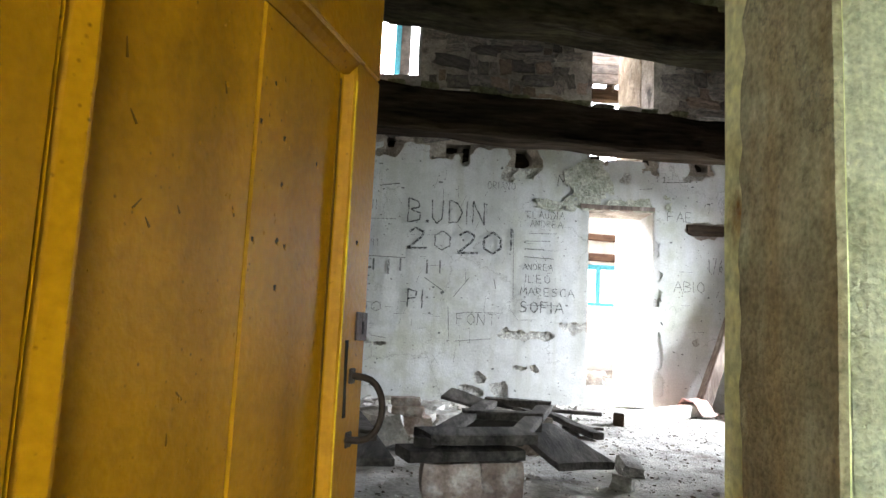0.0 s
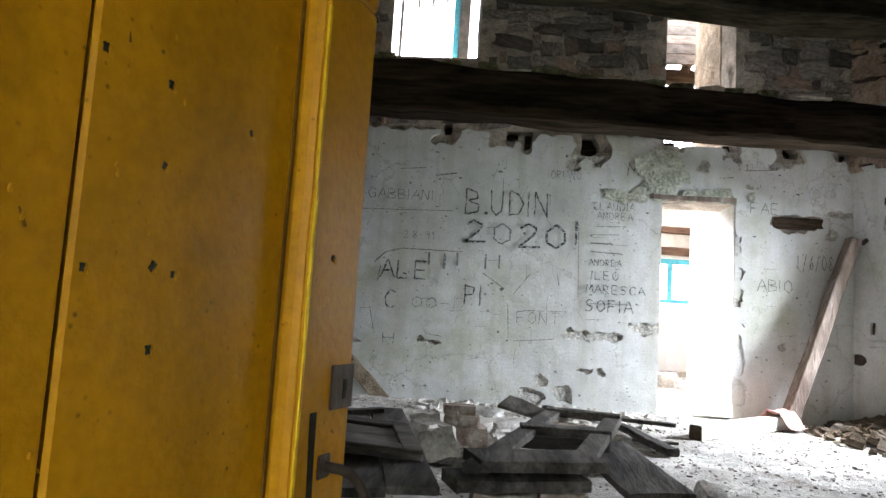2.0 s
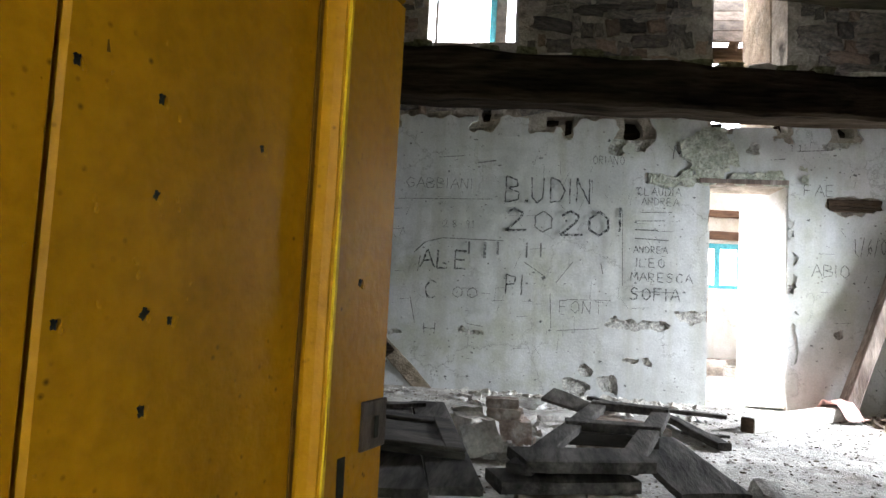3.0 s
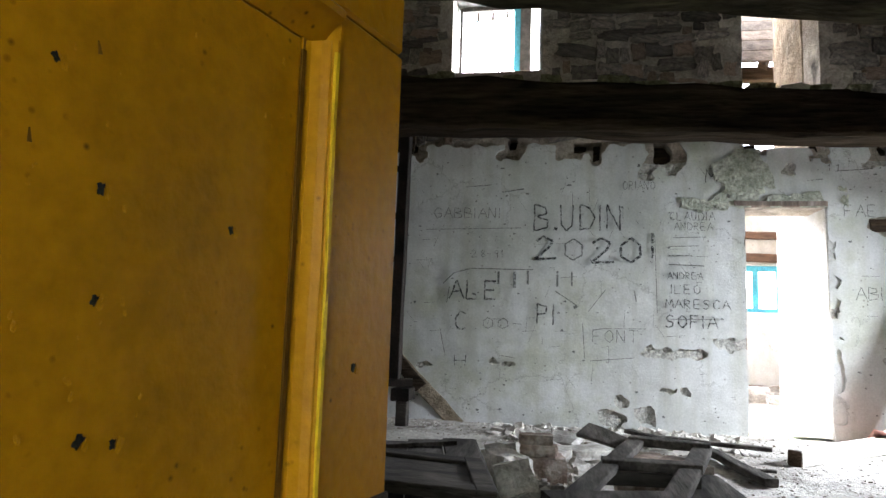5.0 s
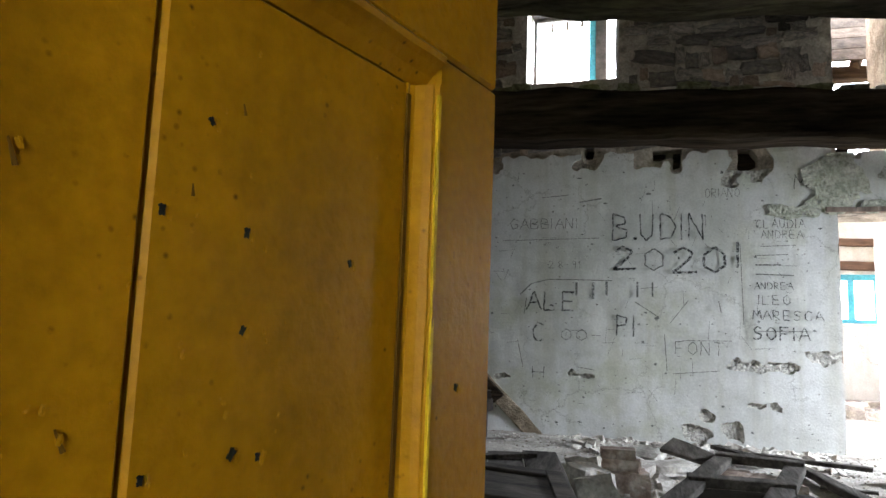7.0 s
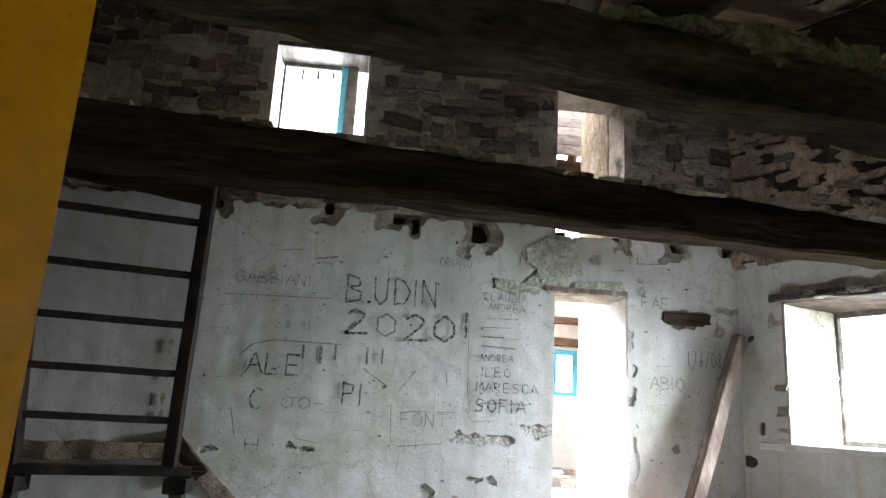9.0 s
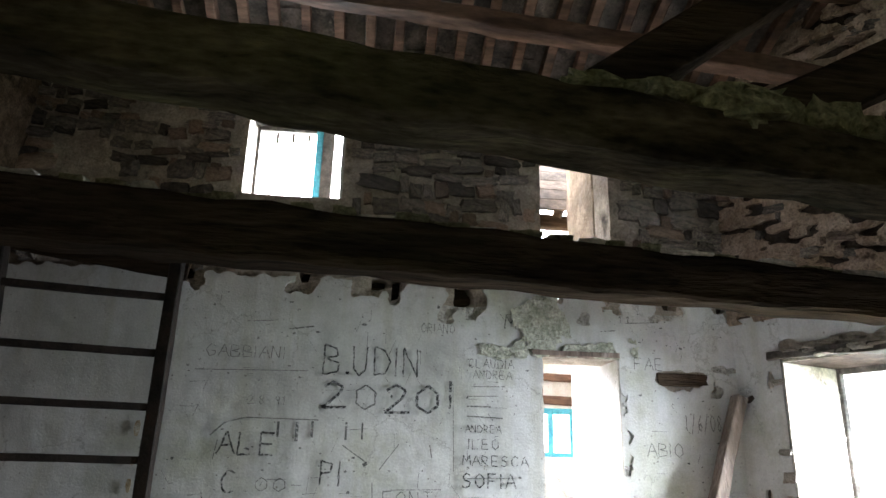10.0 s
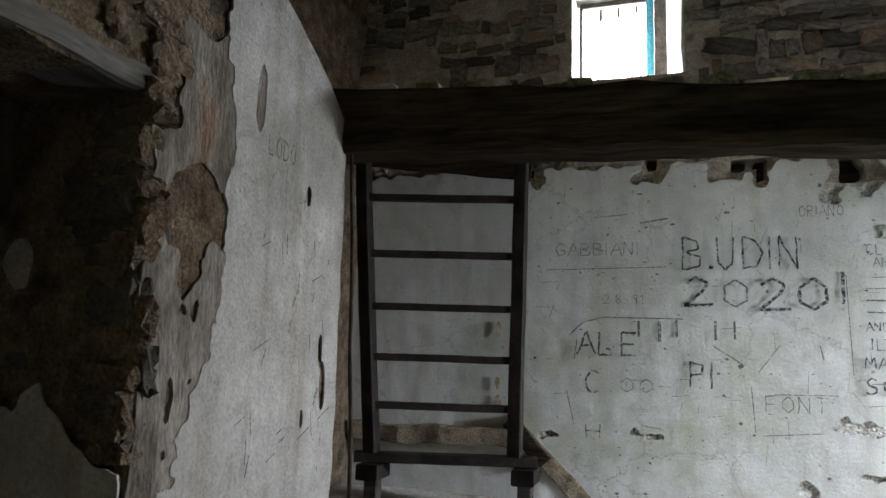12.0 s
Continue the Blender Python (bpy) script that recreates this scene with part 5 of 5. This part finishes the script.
for u0, v0, u1, v1, w in ((-1.32, 1.84, -0.42, 1.86, .006), (-1.14, 1.33, -1.04, 1.43, .012), (-1.04, 1.43, -0.88, 1.475, .012), (-0.88, 1.475, -0.3, 1.47, .008), (-0.62, 1.45, -0.62, 1.33, .02),
                          (-0.47, 1.45, -0.47, 1.3, .025), (-0.35, 1.46, -0.35, 1.33, .02), (-0.08, 1.46, -0.08, 1.32, .018), (0.05, 1.46, 0.05, 1.33, .015), (-0.1, 1.28, 0.1, 1.15, .009), (0.1, 1.15, 0.07, 1.13, .03),
                          (0.2, 1.1, 0.35, 1.3, .007), (0.78, 1.8, 0.8, 1.1, .006), (-1.1, 0.66, -1.16, 0.92, .008), (-1.08, 1.3, -1.1, 1.15, .008), (0.15, 1.0, 0.17, 0.68, .007), (0.22, 0.66, 0.6, 0.7, .006),
                          (-0.6, 0.68, -0.45, 0.66, .006), (0.94, 1.78, 1.22, 1.79, .006), (0.9, 1.7, 1.16, 1.71, .006), (0.9, 1.62, 1.1, 1.62, .012), (0.9, 1.54, 1.2, 1.53, .008), (0.88, 1.05, 1.28, 1.06, .005),
                          (-0.95, 2.25, -0.7, 2.27, .007), (-0.6, 2.2, -0.4, 2.23, .012), (0.05, 2.2, 0.05, 1.9, .004), (0.3, 0.95, 0.7, 0.96, .006), (0.6, 1.3, 0.62, 1.2, .008), (2.1, 2.3, 2.2, 2.31, .008), (2.3, 2.38, 2.6, 2.4, .007)):
    k = Vector((u1 - u0, v1 - v0)).normalized()
    px, pz = -k.y * w / 2, k.x * w / 2
    bars.faces.new([bars.verts.new((a, FW - 0.0125, b)) for a, b in ((u0 + px, v0 + pz), (u1 + px, v1 + pz), (u1 - px, v1 - pz), (u0 - px, v0 - pz))])
tagged(finish("wall_marks", bars, FAINT), "unreadable dark strokes and lines on the plaster", "graffiti", "", "structure")

fk = bmesh.new()
rng = random.Random(21)
for k in range(420):
    u, v = rng.uniform(-1.6, 3.2), rng.uniform(0.15, 2.5)
    if far_plaster(u, v) < 0.05:
        continue
    r = rng.uniform(0.002, 0.008) * rng.choice((1, 1, 1.8))
    ring = [fk.verts.new((u + r * rng.uniform(.5, 1.2) * math.cos(a) * rng.choice((1, 2)), FW - 0.0122, v + r * rng.uniform(.5, 1.2) * math.sin(a))) for a in (0, 1.05, 2.1, 3.14, 4.2, 5.2)]
    fk.faces.new(ring)
for k in range(150):
    u, v, a, ln, w = rng.uniform(-1.5, 3.1), rng.uniform(0.3, 2.45), rng.choice((1.5, 1.6, 0.1, 0.0, 1.2, 2.2)), rng.uniform(.03, .16), rng.uniform(.0025, .005)
    c, s = math.cos(a), math.sin(a)
    if far_plaster(u, v) > 0.05 and far_plaster(u + c * ln, v + s * ln) > 0.05:
        fk.faces.new([fk.verts.new((u + c * p - s * q, FW - 0.0124, v + s * p + c * q)) for p, q in ((0, -w / 2), (ln, -w / 4), (ln, w / 4), (0, w / 2))])
tagged(finish("wall_flecks", fk, FAINT), "small pits and scratches in the plaster", "wall", "", "structure")

# ---------- stones of the upper walls ----------
variants = []
for k in range(10):
    for mat in (STONE, STONE_RED):
        bm = stone_bm((1, 1, 1), 70 + k, 0.2, 2)
        me = bpy.data.meshes.new("stone")
        bm.to_mesh(me)
        bm.free()
        me.materials.append(mat)
        variants.append(me)
pale = []
for k in range(8):
    bm = stone_bm((1, 1, 1), 90 + k, 0.18, 2)
    me = bpy.data.meshes.new("stone")
    bm.to_mesh(me)
    bm.free()
    me.materials.append(PALESTONE)
    pale.append(me)


def lay_stones(parent, place, u0, u1, v0, v1, clear, red, limit, size=1.0, meshes=None):
    """Courses of uneven stones set a little proud of the mortar; place(u, v) gives the matrix on the wall face."""
    rng = random.Random(int(u0 * 100) + int(v0 * 10) + 3)
    v, count = v0, 0
    rest = bmesh.new()
    while v < v1:
        h = size * rng.choice((0.045, 0.07, 0.09, 0.12, 0.15))
        u = u0 - rng.random() * 0.2
        while u < u1:
            w = rng.choice((0.08, 0.13, 0.18, 0.24, 0.32)) * size * rng.uniform(0.85, 1.2)
            cu, cv = u + w / 2, v + h / 2 + rng.uniform(-.045, .045)
            if clear(cu - w * .5, cv) and clear(cu + w * .5, cv) and clear(cu, cv - h / 2) and clear(cu, cv + h / 2):
                me = rng.choice(meshes) if meshes else variants[2 * rng.randrange(10) + (1 if rng.random() < red else 0)]
                m = place(cu, cv) @ Matrix.Rotation(rng.uniform(-.16, .16), 4, "Y") @ Matrix.Diagonal((w * rng.uniform(.9, 1.1), 0.08 + 0.05 * rng.random(), h * rng.uniform(.8, 1.15), 1))
                if count < limit:
                    s = new("stone", me)
                    s.parent = parent
                    s.matrix_basis = m
                    count += 1
                else:
                    n0 = len(rest.verts)
                    rest.from_mesh(me)
                    rest.verts.ensure_lookup_table()
                    bmesh.ops.transform(rest, matrix=m, verts=rest.verts[n0:])
            u += w + rng.uniform(0.008, 0.03)
        v += h + rng.uniform(0.006, 0.02)
    if len(rest.verts):
        ob = part("stonework", rest, STONE_RED if red > .5 else STONE, parent)
        ob["kind"] = "stuff"
    else:
        rest.free()


lay_stones(wall_far, lambda u, v: Matrix.Translation((u, FW + 0.045, v)), -2.95, 3.25, 2.7, 4.7, lambda u, v: far_holes(u, v) > 0.03 and n2(u, v, 2.3, 6) + 0.6 * n2(u, v, 6, 2) > -0.45, 0.25, 300, 0.95)
MRR = MR @ Matrix.Translation((0, 0.035, 0))
lay_stones(wall_right, lambda u, v: MRR @ Matrix.Translation((u, -0.006, v)) @ Matrix.Rotation(0.2, 4, "Y"), 0.02, 3.6, 2.45, 4.9, lambda u, v: noise.noise(Vector((u * 3, v * 4, 2))) > 0.05, 0.6, 300, 0.6)
lay_stones(wall_right, lambda u, v: MRR @ Matrix.Translation((u, -0.012, v)), 0.4, 2.3, 0.9, 2.42, lambda u, v: right_plaster(u, v) < -0.005 and right_keep(u, v) > 0.012, 0, 300, 0.55, pale)
lay_stones(w3, lambda u, v: Matrix.Translation((RWIN[0] - 0.045, u, v)) @ Matrix.Rotation(math.pi / 2, 4, "Z"), 0.16, 0.62, 0.9, 1.98, lambda u, v: v < 1.98, 0, 120, 0.6, pale)
